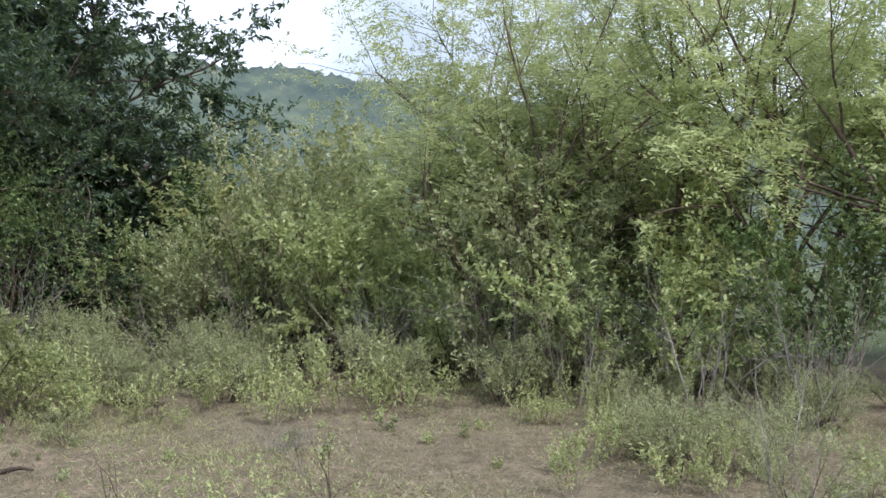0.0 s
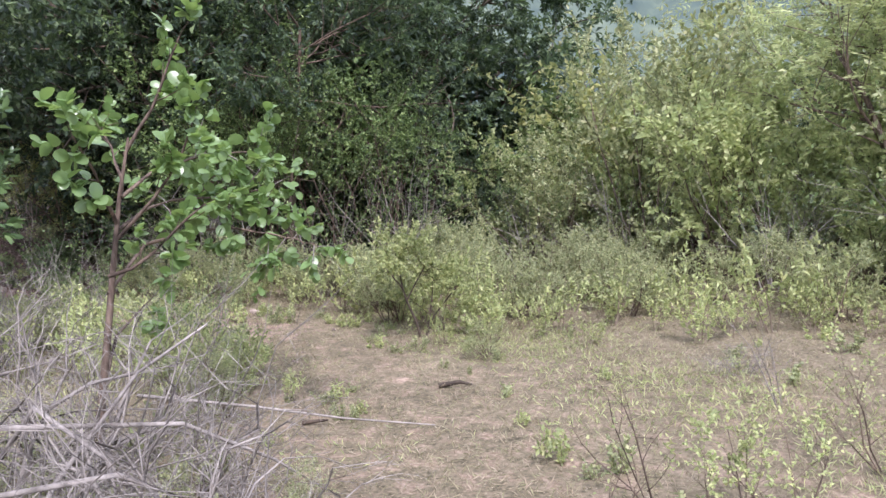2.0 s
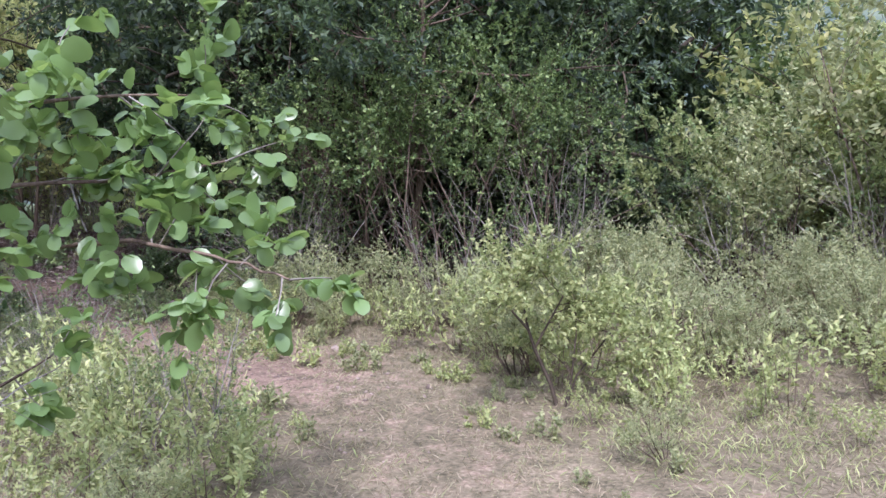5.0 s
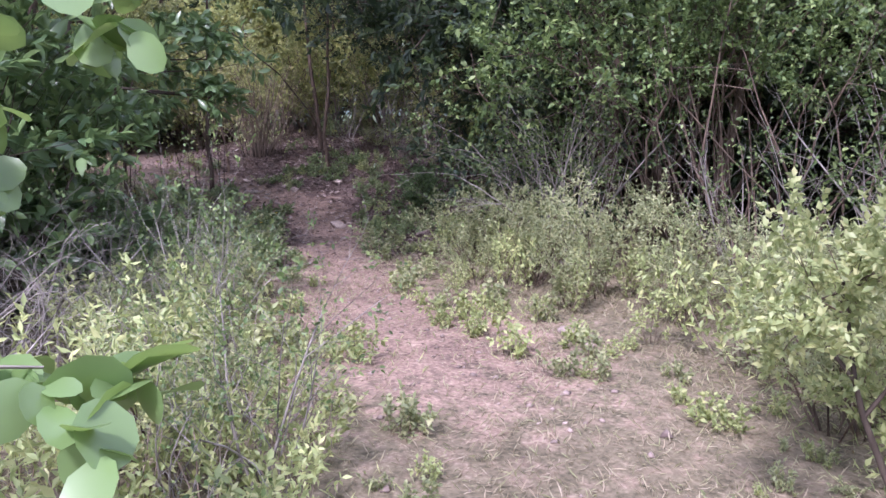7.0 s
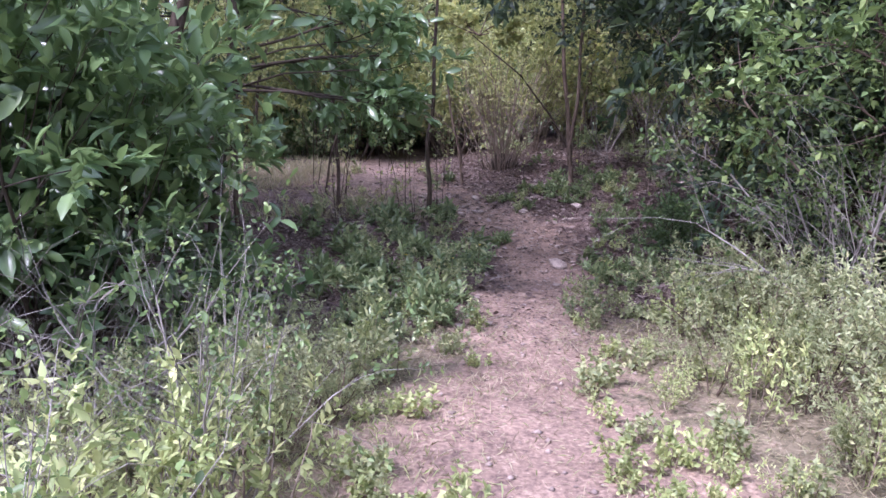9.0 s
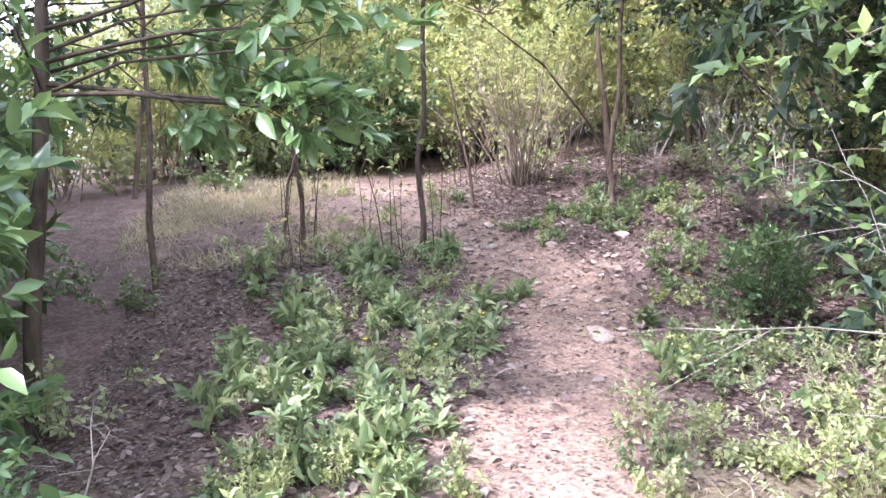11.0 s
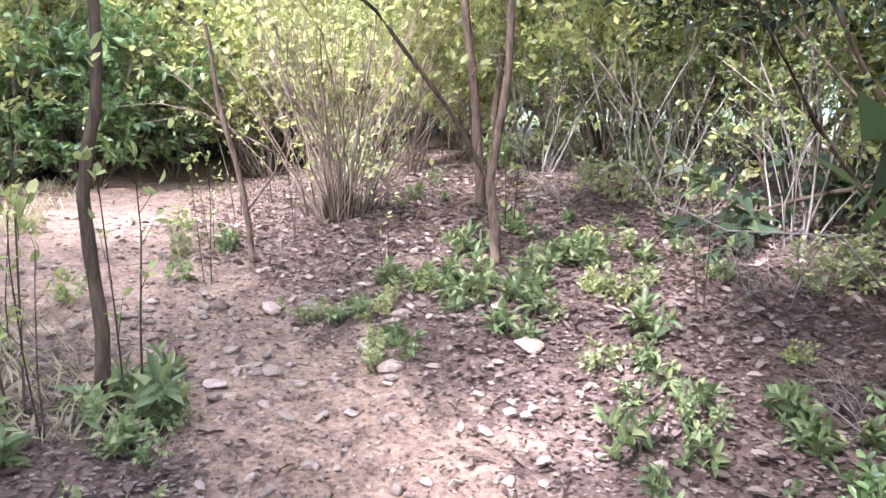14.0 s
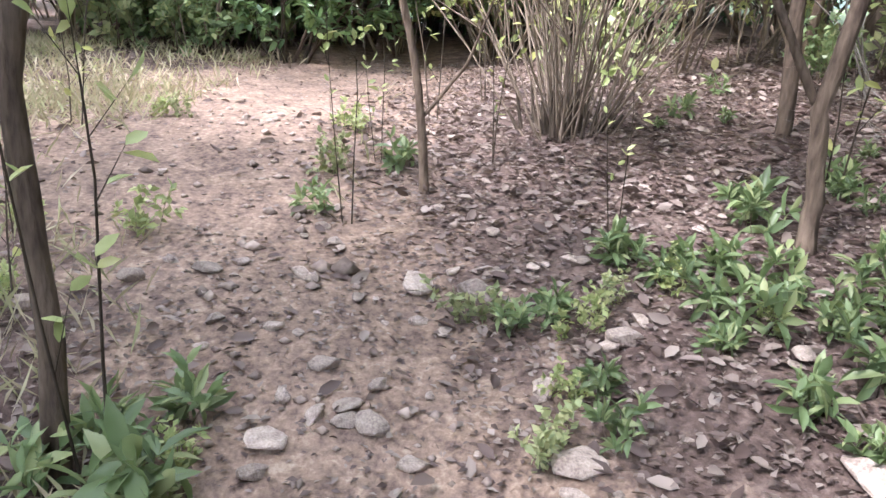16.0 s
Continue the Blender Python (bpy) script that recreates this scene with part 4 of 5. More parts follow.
for i, (x, y, s, tl) in enumerate([(-15.86, 9.81, 0.8, 4), (-15.67, 9.62, 0.5, 6), (-20.8, 6.0, 0.9, 3), (-19.3, 14.4, 1.1, 4), (-20.5, 8.6, 1.0, 3), (-18.9, 7.6, 1.0, 5), (-14.9, 8.6, 0.9, 5)]):
    put(slender_tree, i % 3, x, y, s, tilt=tl)


def crooked_tree(x, y, lines, crown_at, label, seed):
    """A young tree whose trunk and limbs follow lines of (dx, dy, dz, radius); twigs with leaves at crown_at."""
    e = plant("young_tree", label, "tree", "trail-side young trees")
    e.location = (x, y, gz(x, y))
    for n, line in enumerate(lines):
        V, F = [], []
        pts, rad = [], []
        for (a, b) in zip(line, line[1:]):
            for k in range(5):
                f = k / 5
                pts.append(Vector([a[j] + (b[j] - a[j]) * f for j in range(3)]) + Vector(noise.noise_vector(Vector((a[2] * 3 + f * 2, seed, n)))) * 0.012)
                rad.append(0.76 * (a[3] + (b[3] - a[3]) * f) * (1 + 0.10 * noise.noise(Vector((f * 5 + a[2] * 7, seed, n)))))
        pts.append(Vector(line[-1][:3]))
        rad.append(0.76 * line[-1][3])
        add_tube(V, F, pts, rad, 9)
        part_np("trunk" if n == 0 else "limb", [tuple(v) for v in V], F, M_BARK, e, smooth=True)
    g = Growth(seed, kids=[5, 4], rise=[0.05, 0.02, 0.0], bend=0.12, fork_from=[0.2, 0.2], angle=[50, 50], shrink=[0.55, 0.55], leaves=11, leaf_from=0.0)
    for p in crown_at:
        for k in range(6):
            g.cuts.append((len(g.V), len(g.F)))
            g.branch(Vector(p[:3]), Vector((g.r.gauss(0, 1), g.r.gauss(0, 1), 0.5)).normalized(), p[3], 0.012, 0)
    if not crown_at:
        return e
    wood_part(g, "bough", M_BARK, e)
    part_np("crown", *leaves_of(g, seed, 0.09, 0.052, "oval", 0.9, 0.4), M_UNDER, e)
    return e


# the slender trunk at the bend of the trail, the leaning one, and the forked one
crooked_tree(-15.55, 10.94, [[(0, 0, -0.1, 0.050), (0.0, 0.02, 0.35, 0.040), (0.0, -0.03, 0.95, 0.036), (0.0, 0.04, 1.35, 0.032), (0.03, 0.05, 2.2, 0.028), (0.0, 0.1, 3.4, 0.02)]],
             [(0, 0.1, 3.3, 1.4), (0.0, 0.1, 2.9, 1.2)], "slender brown young tree beside the bend of the trail", 31)
crooked_tree(-17.6, 11.87, [[(0, 0, -0.1, 0.034), (0.02, -0.08, 0.5, 0.026), (0.04, -0.22, 1.1, 0.022), (0.02, -0.30, 1.6, 0.016)],
                           [(0.01, -0.05, 0.36, 0.012), (0.0, 0.14, 0.62, 0.010), (0.0, 0.30, 1.1, 0.005)]],
             [], "thin leaning dark trunk with a broken top", 32)
crooked_tree(-16.64, 13.27, [[(0, 0, -0.1, 0.055), (0.0, 0.0, 0.2, 0.045), (0.0, -0.05, 0.52, 0.042), (0.02, 0.05, 1.2, 0.034), (0.02, 0.08, 2.2, 0.030), (0, 0.1, 3.4, 0.02)],
                             [(0.0, -0.04, 0.5, 0.024), (-0.05, -0.30, 0.95, 0.020), (-0.10, -0.78, 1.55, 0.016), (-0.15, -1.5, 2.1, 0.010)]],
             [(0, 0.1, 3.3, 1.4), (0, 0.1, 2.9, 1.2), (-0.15, -1.4, 2.1, 0.5)], "forked young woodland tree with a brown trunk", 33)
crooked_tree(-18.0, 13.75, [[(0, 0, -0.1, 0.06), (0.0, -0.06, 0.8, 0.05), (0.02, -0.18, 1.6, 0.042), (0.02, -0.25, 2.8, 0.03)]],
             [(0.02, -0.25, 2.7, 1.4)], "grey-brown young trunk behind the forked tree", 34)


def stem_clump(x, y):
    e = plant("stem_clump", "fan of many bare upright tan stems from one stool", "shrub")
    e.location = (x, y, gz(x, y))
    g = Growth(41, kids=[3], rise=[0.02, 0.02], bend=0.17, fork_from=[0.3], angle=[26], shrink=[0.5], leaves=1, leaf_from=0.3, twigs=True)
    for k in range(92):
        g.cuts.append((len(g.V), len(g.F)))
        a, q = g.r.uniform(0, 6.283), g.r.uniform(0.02, 0.30)
        out = Vector((math.cos(a), math.sin(a), 0))
        g.branch(out * q * 0.75 - Vector((0, 0, 0.06)), (Vector((0, 0, 1)) + out * (q * 2.1 + g.r.gauss(0, 0.05))).normalized(), g.r.uniform(1.0, 2.1), g.r.uniform(0.0035, 0.009), 0)
    wood_part(g, "stem", M_TAN, e)
    part_np("foliage", *leaves_of(g, 41, 0.09, 0.055, "oval", 0.9, 0.4), M_UNDER, e)
    r = random.Random(4)
    for k in range(45):     # frayed dead stubs round the foot
        a = r.uniform(0, 6.283)
        p = Vector((math.cos(a), math.sin(a), 0)) * r.uniform(0.05, 0.28)
        V, F = [], []
        add_tube(V, F, [p, p * 1.25 + Vector((0, 0, r.uniform(0.1, 0.3)))], [0.016, 0.007], 4)
        part_np("dead_stub", [tuple(v) for v in V], F, M_DARKBARK, e, "dark frayed dead stub")


stem_clump(-18.35, 12.65)

scatter(understorey, [0, 1, 2, 3], 36, (-27, 12.4, -19.8, 16.0), (0.8, 1.35), lambda x, y, d: d > 0.8)
scatter(understorey, [0, 1, 2, 3], 30, (-27, 5.5, -18.5, 10.0), (0.7, 1.2), lambda x, y, d: d > 0.9 and x < -20.5 or y < 8)
scatter(understorey, [0, 1, 2, 3], 16, (-19.5, 15.2, -13.0, 17.0), (0.7, 1.1), lambda x, y, d: True)
scatter(seedling, [0, 1, 2, 3, 4], 50, (-17.2, 12.6, -12.0, 14.5), (0.45, 0.85), lambda x, y, d: d > 0.6)
scatter(seedling, [0, 1, 2, 3, 4], 50, (-15.5, 9.4, -10.5, 11.2), (0.6, 1.2), lambda x, y, d: d > 0.45)
scatter(weed, [0, 1, 2, 3], 36, (-16.5, 9.6, -10.0, 12.8), (0.6, 1.2), lambda x, y, d: d > 0.4)
scatter(weed, [0, 1, 2, 3], 30, (-10.0, 8.0, -5.0, 11.6), (0.6, 1.2), lambda x, y, d: d > 0.3)
scatter(weed, [0, 1, 2, 3], 40, (-11.5, 9.2, -7.0, 12.2), (0.5, 1.2), lambda x, y, d: 0.3 < d < 1.1, 0.15)
scatter(yellow_herb, [0, 1, 2], 10, (-11.5, 9.4, -8.0, 12.2), (0.35, 0.6), lambda x, y, d: 0.6 < d < 1.2, 0.3)
scatter(low_growth, [1, 3, 0], 20, (-14.2, 9.6, -10.4, 11.7), (0.28, 0.5), lambda x, y, d: d > 0.30, 0.3)
scatter(low_growth, [1, 3, 0], 10, (-14.6, 11.6, -10.5, 13.2), (0.28, 0.5), lambda x, y, d: d > 0.32, 0.3)
scatter(seedling, [0, 1, 2, 3, 4], 26, (-14.6, 9.8, -10.6, 13.0), (0.6, 1.2), lambda x, y, d: d > 0.30, 0.3)
scatter(bare_bush, [0, 1, 2], 4, (-9.6, 8.2, -5.8, 9.5), (0.35, 0.55), lambda x, y, d: d > 0.6, 0.6)
scatter(weed, [0, 1, 2, 3], 34, (-8.5, 7.6, -4.2, 11.2), (0.4, 0.95), lambda x, y, d: 0.25 < d < 1.3, 0.15)
scatter(seedling, [0, 1, 2, 3, 4], 18, (-19.0, 12.3, -15.2, 14.6), (0.35, 0.75), lambda x, y, d: d > 0.5)
scatter(weed, [0, 1, 2, 3], 24, (-19.0, 10.2, -14.5, 14.2), (0.5, 1.1), lambda x, y, d: d > 0.35 and (x > -16.6 or y < 11.9))
for i, (x, y, s) in enumerate([(-4.7, 5.6, 0.45), (-4.3, 5.3, 0.4), (-5.1, 5.2, 0.5), (-4.9, 6.1, 0.5), (-4.1, 5.9, 0.35), (-5.6, 5.8, 0.6)]):
    put(meadow_shrub, i % 4, x, y, s)
SEED_SPOTS = [(-16.33, 12.13), (-16.33, 12.26), (-16.27, 12.78), (-16.13, 12.88), (-16.23, 13.05), (-16.08, 13.13), (-15.67, 12.89), (-15.78, 13.09), (-16.73, 12.59),
              (-16.63, 12.78), (-15.75, 11.18), (-15.66, 11.07), (-15.67, 12.35), (-17.29, 11.36), (-16.55, 12.92), (-17.87, 11.74), (-15.88, 12.34)]
for i, (x, y) in enumerate(SEED_SPOTS):
    put(seedling, i % 5, x, y, 0.58 + 0.09 * (i % 4))
put(seedling, 1, -15.4, 11.12, 1.25)


# ---- round-leaved sapling by the meadow ----
def leaf_proto(name, shape, length, width, mat, seed):
    rng = np.random.default_rng(seed)
    v, f = leaf_arrays(np.zeros((1, 3)), np.array([(0.0, 1.0, 0.0)]), length, width, shape, rng, 30.0)
    return mesh_np(name, v, f, mat, True)


def round_leaf_sapling():
    e = plant("sapling", "young tree with large round pale-green leaves on arching branches", "tree")
    x, y = -5.45, 5.98
    e.location = (x, y, gz(x, y) - 0.08)
    g = Growth(51, kids=[5, 1], rise=[0.04, 0.0, -0.02], bend=0.11, fork_from=[0.2, 0.1], angle=[44, 45], shrink=[0.22, 0.55], leaves=8, leaf_from=0.0)
    trunk, F = [], []
    pts = [Vector(p) for p in ((0, 0, -0.1), (0.03, 0.0, 0.4), (0.10, 0.05, 0.9), (0.12, 0.12, 1.3), (0.10, 0.25, 1.75), (0.14, 0.32, 2.1))]
    add_tube(trunk, F, pts, [0.026, 0.024, 0.021, 0.018, 0.013, 0.007], 8)
    part_np("trunk", [tuple(p) for p in trunk], F, M_BARK, e, smooth=True)
    for start, aim, ln in (((0.11, 0.18, 1.5), (0.5, 0.25, 0.5), 0.8), ((0.11, 0.1, 1.3), (0.7, 0.2, 0.1), 0.7), ((0.12, 0.3, 2.0), (0.05, 0.5, 1.0), 0.8),
                           ((0.11, 0.2, 1.6), (0.3, -0.5, 0.6), 0.7), ((0.11, 0.25, 1.75), (-0.5, 0.4, 0.5), 0.8)):
        g.cuts.append((len(g.V), len(g.F)))
        g.branch(Vector(start), Vector(aim).normalized(), ln, 0.013, 0)
    # long arching limbs that reach over the trail's edge, with leafy sprays along them
    fine = Growth(53, kids=[3], rise=[-0.02, -0.04], bend=0.12, fork_from=[0.1], angle=[50], shrink=[0.7], leaves=8, leaf_from=0.1)
    for line, sprays in (([(0.11, 0.08, 1.2), (-0.10, 0.65, 1.44), (-0.18, 1.17, 1.49), (0.10, 1.32, 1.50), (0.34, 1.42, 1.44), (0.52, 1.48, 1.39), (0.66, 1.54, 1.33)],
                          [((0.34, 1.42, 1.44), (0.1, -0.1, -1.0), 0.32), ((0.64, 1.53, 1.34), (0.0, 0.0, -1.0), 0.14), ((0.66, 1.54, 1.33), (0.1, 0.9, 0.15), 0.2), ((0.5, 1.47, 1.39), (0.2, 0.3, 0.4), 0.16),
                           ((0.2, 1.36, 1.47), (0.4, 0.0, 0.5), 0.2), ((-0.05, 1.25, 1.5), (0.3, 0.2, -0.6), 0.15)]),
                         ([(0.10, 0.2, 1.55), (-0.05, 0.6, 1.66), (-0.15, 1.0, 1.72), (0.05, 1.4, 1.72), (0.2, 1.7, 1.78)],
                          [((0.2, 1.7, 1.78), (-0.1, 0.8, 0.3), 0.3), ((0.12, 1.5, 1.74), (0.5, 0.2, -0.2), 0.26), ((0.05, 1.4, 1.72), (-0.4, 0.2, 0.4), 0.3), ((-0.05, 1.2, 1.72), (0.4, -0.1, -0.5), 0.26),
                           ((-0.15, 1.0, 1.72), (0.3, 0.1, 0.6), 0.3), ((-0.1, 0.9, 1.7), (-0.5, 0.3, 0.2), 0.3), ((0.1, 1.45, 1.73), (0.3, 0.3, 0.7), 0.3)]),
                         ([(0.11, 0.25, 1.75), (0.0, 0.7, 1.92), (0.0, 1.2, 2.02), (0.1, 1.7, 2.05)],
                          [((0.1, 1.7, 2.05), (0.1, 0.9, -0.3), 0.3), ((0.05, 1.4, 2.03), (0.5, 0.2, -0.3), 0.3), ((0.0, 1.2, 2.02), (-0.5, 0.3, -0.2), 0.32), ((0.0, 0.9, 1.96), (0.5, 0.0, 0.1), 0.28), ((0.0, 1.1, 2.0), (0.1, 0.3, 0.8), 0.3)]),
                         ([(0.04, 0.0, 0.5), (-0.35, 0.6, 0.85), (-0.65, 1.2, 0.95), (-0.75, 1.45, 1.0)],
                          [((-0.75, 1.45, 1.0), (0.1, 0.5, 0.3), 0.14), ((-0.66, 1.25, 0.95), (0.1, 0.4, -0.7), 0.16)])):
        V, F = [], []
        bend = [Vector(a).lerp(Vector(b), k / 3) + Vector(noise.noise_vector(Vector(a) * 4 + Vector((k, 0, 0)))) * 0.012 for a, b in zip(line, line[1:]) for k in range(3)] + [Vector(line[-1])]
        add_tube(V, F, bend, [0.013 * (1 - 0.7 * k / (len(bend) - 1)) for k in range(len(bend))], 6)
        part_np("limb", [tuple(p) for p in V], F, M_BARK, e, smooth=True)
        more = random.Random(int(line[-1][2] * 100))
        if line[-1][2] > 1.1:       # the upper limbs are thick with leaves
            for k in range(4):
                sprays.append((tuple(bend[more.randrange(len(bend) // 3, len(bend))]), (more.gauss(0.1, 0.6), more.gauss(0.1, 0.6), more.gauss(0.25, 0.6)), 0.22))
        for at, aim, ln in sprays:
            fine.cuts.append((len(fine.V), len(fine.F)))
            fine.branch(Vector(at), Vector(aim).normalized(), ln, 0.005, 0)
    wood_part(fine, "spray", M_PALE, e)
    wood_part(g, "branch", M_BARK, e)
    g.sites += fine.sites
    g.ways += fine.ways
    protos = [leaf_proto("leaf", "round", 0.08, 0.06, M_ROUND, 60 + k) for k in range(4)]
    r = random.Random(52)
    for s, w in zip(g.sites, g.ways):
        d = (w * 0.5 + Vector((r.gauss(0, 0.6), r.gauss(0, 0.6), r.gauss(-0.1, 0.45)))).normalized()
        ob = new("leaf", r.choice(protos))
        ob.parent = e
        k = r.uniform(0.65, 1.15)
        ob.matrix_basis = Matrix.Translation(s) @ d.to_track_quat("Y", "Z").to_matrix().to_4x4() @ pose(0, 0, 0, 0, r.gauss(0, 45), 0) @ Matrix.Diagonal((k, k, k, 1))


round_leaf_sapling()


def overhanging_tree():
    """A broad-leaved small tree whose lower branches hang over the trail's edge."""
    e = plant("broadleaf_tree", "small tree with long glossy green leaves hanging over the trail", "tree")
    x, y = -12.15, 8.5
    e.location = (x, y, gz(x, y))
    V, F = [], []
    add_tube(V, F, [Vector(p) for p in ((0, 0, -0.1), (0.03, 0.05, 0.6), (0.0, 0.12, 1.2), (0.06, 0.2, 1.8), (0.05, 0.25, 2.6))], [0.05, 0.045, 0.04, 0.035, 0.025], 8)
    part_np("trunk", [tuple(p) for p in V], F, M_DARKBARK, e, smooth=True)
    g = Growth(71, kids=[3, 2], rise=[-0.02, -0.02, 0.0], bend=0.15, fork_from=[0.3, 0.2], angle=[38, 42], shrink=[0.42, 0.5], leaves=10, leaf_from=0.1)
    for start, aim, ln in (((0.06, 0.2, 1.7), (1.0, 0.9, 0.25), 1.35), ((0.05, 0.22, 1.9), (0.5, 1.0, 0.35), 1.2), ((0.05, 0.22, 2.1), (0.9, 0.7, 0.5), 1.3), ((0.05, 0.24, 2.3), (0.2, 1.0, 0.5), 1.1),
                           ((0.05, 0.2, 1.8), (-0.5, 1.0, 0.4), 1.0), ((0.05, 0.2, 1.7), (1.3, 0.2, 0.4), 1.3), ((0.05, 0.25, 2.5), (0.6, 0.2, 1.0), 1.2), ((0.05, 0.25, 2.5), (-0.6, -0.2, 1.0), 1.2)):
        g.cuts.append((len(g.V), len(g.F)))
        g.branch(Vector(start), Vector(aim).normalized(), ln, 0.011, 0)
    wood_part(g, "branch", M_DARKBARK, e)
    low = Growth(73, kids=[5, 2], rise=[0.0, 0.0, 0.0], bend=0.06, fork_from=[0.5, 0.2], angle=[40, 45], shrink=[0.17, 0.5], leaves=6, leaf_from=0.1)
    for start, aim, ln in (((0.06, 0.2, 1.75), (0.75, 1.45, -0.05), 1.32), ((0.06, 0.2, 1.85), (0.60, 1.40, 0.10), 1.27), ((0.06, 0.2, 1.7), (0.95, 1.25, -0.05), 1.27), ((0.06, 0.2, 2.0), (0.5, 1.4, 0.25), 1.22)):
        low.cuts.append((len(low.V), len(low.F)))
        low.branch(Vector(start), Vector(aim).normalized(), ln, 0.014, 0)
    wood_part(low, "branch", M_DARKBARK, e)
    g.sites += low.sites
    g.ways += low.ways
    protos = [leaf_proto("leaf", "blade", 0.125, 0.052, M_BROAD, 80 + k) for k in range(4)]
    r = random.Random(72)
    for s, w in zip(g.sites, g.ways):
        d = (w * 0.6 + Vector((r.gauss(0, 0.55), r.gauss(0, 0.55), r.gauss(-0.2, 0.4)))).normalized()
        ob = new("leaf", r.choice(protos))
        ob.parent = e
        k = r.uniform(0.7, 1.15)
        ob.matrix_basis = Matrix.Translation(s) @ d.to_track_quat("Y", "Z").to_matrix().to_4x4() @ pose(0, 0, 0, 0, r.gauss(0, 35), 0) @ Matrix.Diagonal((k, k, k, 1))


overhanging_tree()


# ---- dead twigs and sticks on the meadow ----
def dry_twig(x, y, seed, height, label, mat, leaves):
    e = plant("dry_twig", label, "twig", "dry twigs")
    e.location = (x, y, gz(x, y))
    g = Growth(seed, kids=[4, 3], rise=[0.02, 0.0, 0.0], bend=0.16, fork_from=[0.25, 0.2], angle=[45, 45], shrink=[0.5, 0.5], leaves=leaves, leaf_from=0.3, twigs=True)
    stems_from_ground(g, 3, 0.06, height, 0.0065, 0.7)
    wood_part(g, "twig", mat, e)
    if leaves:
        part_np("foliage", *leaves_of(g, seed, 0.022, 0.013, "oval", 0.9, 0.4), M_HERB, e)


dry_twig(-2.31, 6.38, 61, 0.68, "dark leafless twigs sticking out of dry grass", M_BARK, 2)
dry_twig(-2.61, 6.08, 62, 0.36, "short dark twig standing in dry grass", M_BARK, 0)
dry_twig(-1.75, 6.35, 63, 0.5, "dry twiggy weed with few yellow leaves", M_BARK, 9)
dry_twig(-2.05, 6.15, 68, 0.42, "dry twiggy weed with few yellow leaves", M_BARK, 10)
dry_twig(-1.95, 6.75, 69, 0.46, "dry twiggy weed with few yellow leaves", M_TAN, 10)
dry_twig(-1.7, 8.6, 64, 0.6, "pale dead twig leaning over the meadow", M_PALE, 0)
dry_twig(-1.2, 7.2, 65, 0.5, "dry twiggy weed with few yellow leaves", M_BARK, 5)
dry_twig(1.6, 6.6, 66, 1.0, "bare grey bush branches in the meadow", M_PALE, 0)
dry_twig(2.2, 8.0, 67, 1.3, "bare grey bush branches in the meadow", M_PALE, 0)
for i, (x, y, s) in enumerate([(-2.0, 9.4, 0.4), (-2.1, 9.5, 0.35)]):
    put(dead_brush, i, x, y, s)


def stick(name, label, points, radius, mat):
    V, F = [], []
    add_tube(V, F, [Vector((p[0], p[1], gz(p[0], p[1]) + p[2])) for p in points], [radius * (1 - 0.6 * i / (len(points) - 1)) for i in range(len(points))], 7)
    tagged(new(name, mesh_np(name, [tuple(v) for v in V], F, mat, True)), label, "stick", "fallen sticks")


stick("fallen_branch", "long thin pale branch lying across dry grass", [(-5.6, 6.5, 0.40), (-5.0, 6.9, 0.27), (-4.5, 7.22, 0.15), (-3.97, 7.54, 0.02)], 0.012, M_PALE)
stick("fallen_branch", "grey curved branch jutting from the brush heap", [(-5.1, 5.0, 0.7), (-4.5, 5.6, 0.62), (-4.2, 5.9, 0.35), (-4.0, 6.2, 0.05)], 0.014, M_PALE)
stick("fallen_branch", "thick grey dead branch arching over the brush heap", [(-5.3, 4.4, 0.1), (-4.8, 4.6, 0.55), (-4.3, 4.95, 0.6), (-3.95, 5.3, 0.3), (-3.8, 5.5, 0.02)], 0.017, M_PALE)
stick("fallen_branch", "thick grey dead branch arching over the brush heap", [(-5.5, 5.2, 0.2), (-5.0, 5.2, 0.75), (-4.5, 5.1, 0.6), (-4.1, 4.85, 0.1)], 0.016, M_PALE)
stick("fallen_branch", "thick grey dead branch leaning from the brush heap", [(-4.6, 4.5, 0.05), (-4.7, 5.0, 0.5), (-4.75, 5.6, 0.85), (-4.7, 6.1, 1.0)], 0.015, M_PALE)
stick("fallen_branch", "short pale crooked stick on trodden grass", [(-3.05, 5.8, 0.01), (-3.13, 5.92, 0.05), (-3.08, 6.1, 0.01)], 0.010, M_PALE)
stick("fallen_branch", "thin pale stick lying on trodden grass", [(-2.78, 5.9, 0.015), (-2.95, 6.02, 0.03), (-3.02, 6.22, 0.015)], 0.009, M_PALE)
stick("fallen_branch", "dark broken stick on trodden grass", [(-4.36, 8.62, 0.02), (-4.2, 8.7, 0.05), (-4.12, 8.78, 0.02)], 0.025, M_DARKBARK)
stick("fallen_branch", "dark broken stick on trodden grass", [(-4.95, 7.4, 0.02), (-4.78, 7.48, 0.04)], 0.02, M_DARKBARK)
stick("fallen_branch", "thin pale forked twig above the herbs", [(-13.7, 14.3, 0.02), (-13.85, 14.05, 0.45), (-14.1, 13.75, 0.62), (-14.15, 13.5, 0.9), (-14.4, 13.2, 0.86), (-14.45, 12.95, 0.98)], 0.007, M_PALE)
stick("fallen_branch", "grey stick lying in leaf litter", [(-13.4, 13.2, 0.03), (-13.7, 13.5, 0.06), (-13.9, 13.8, 0.03)], 0.008, M_BARK)


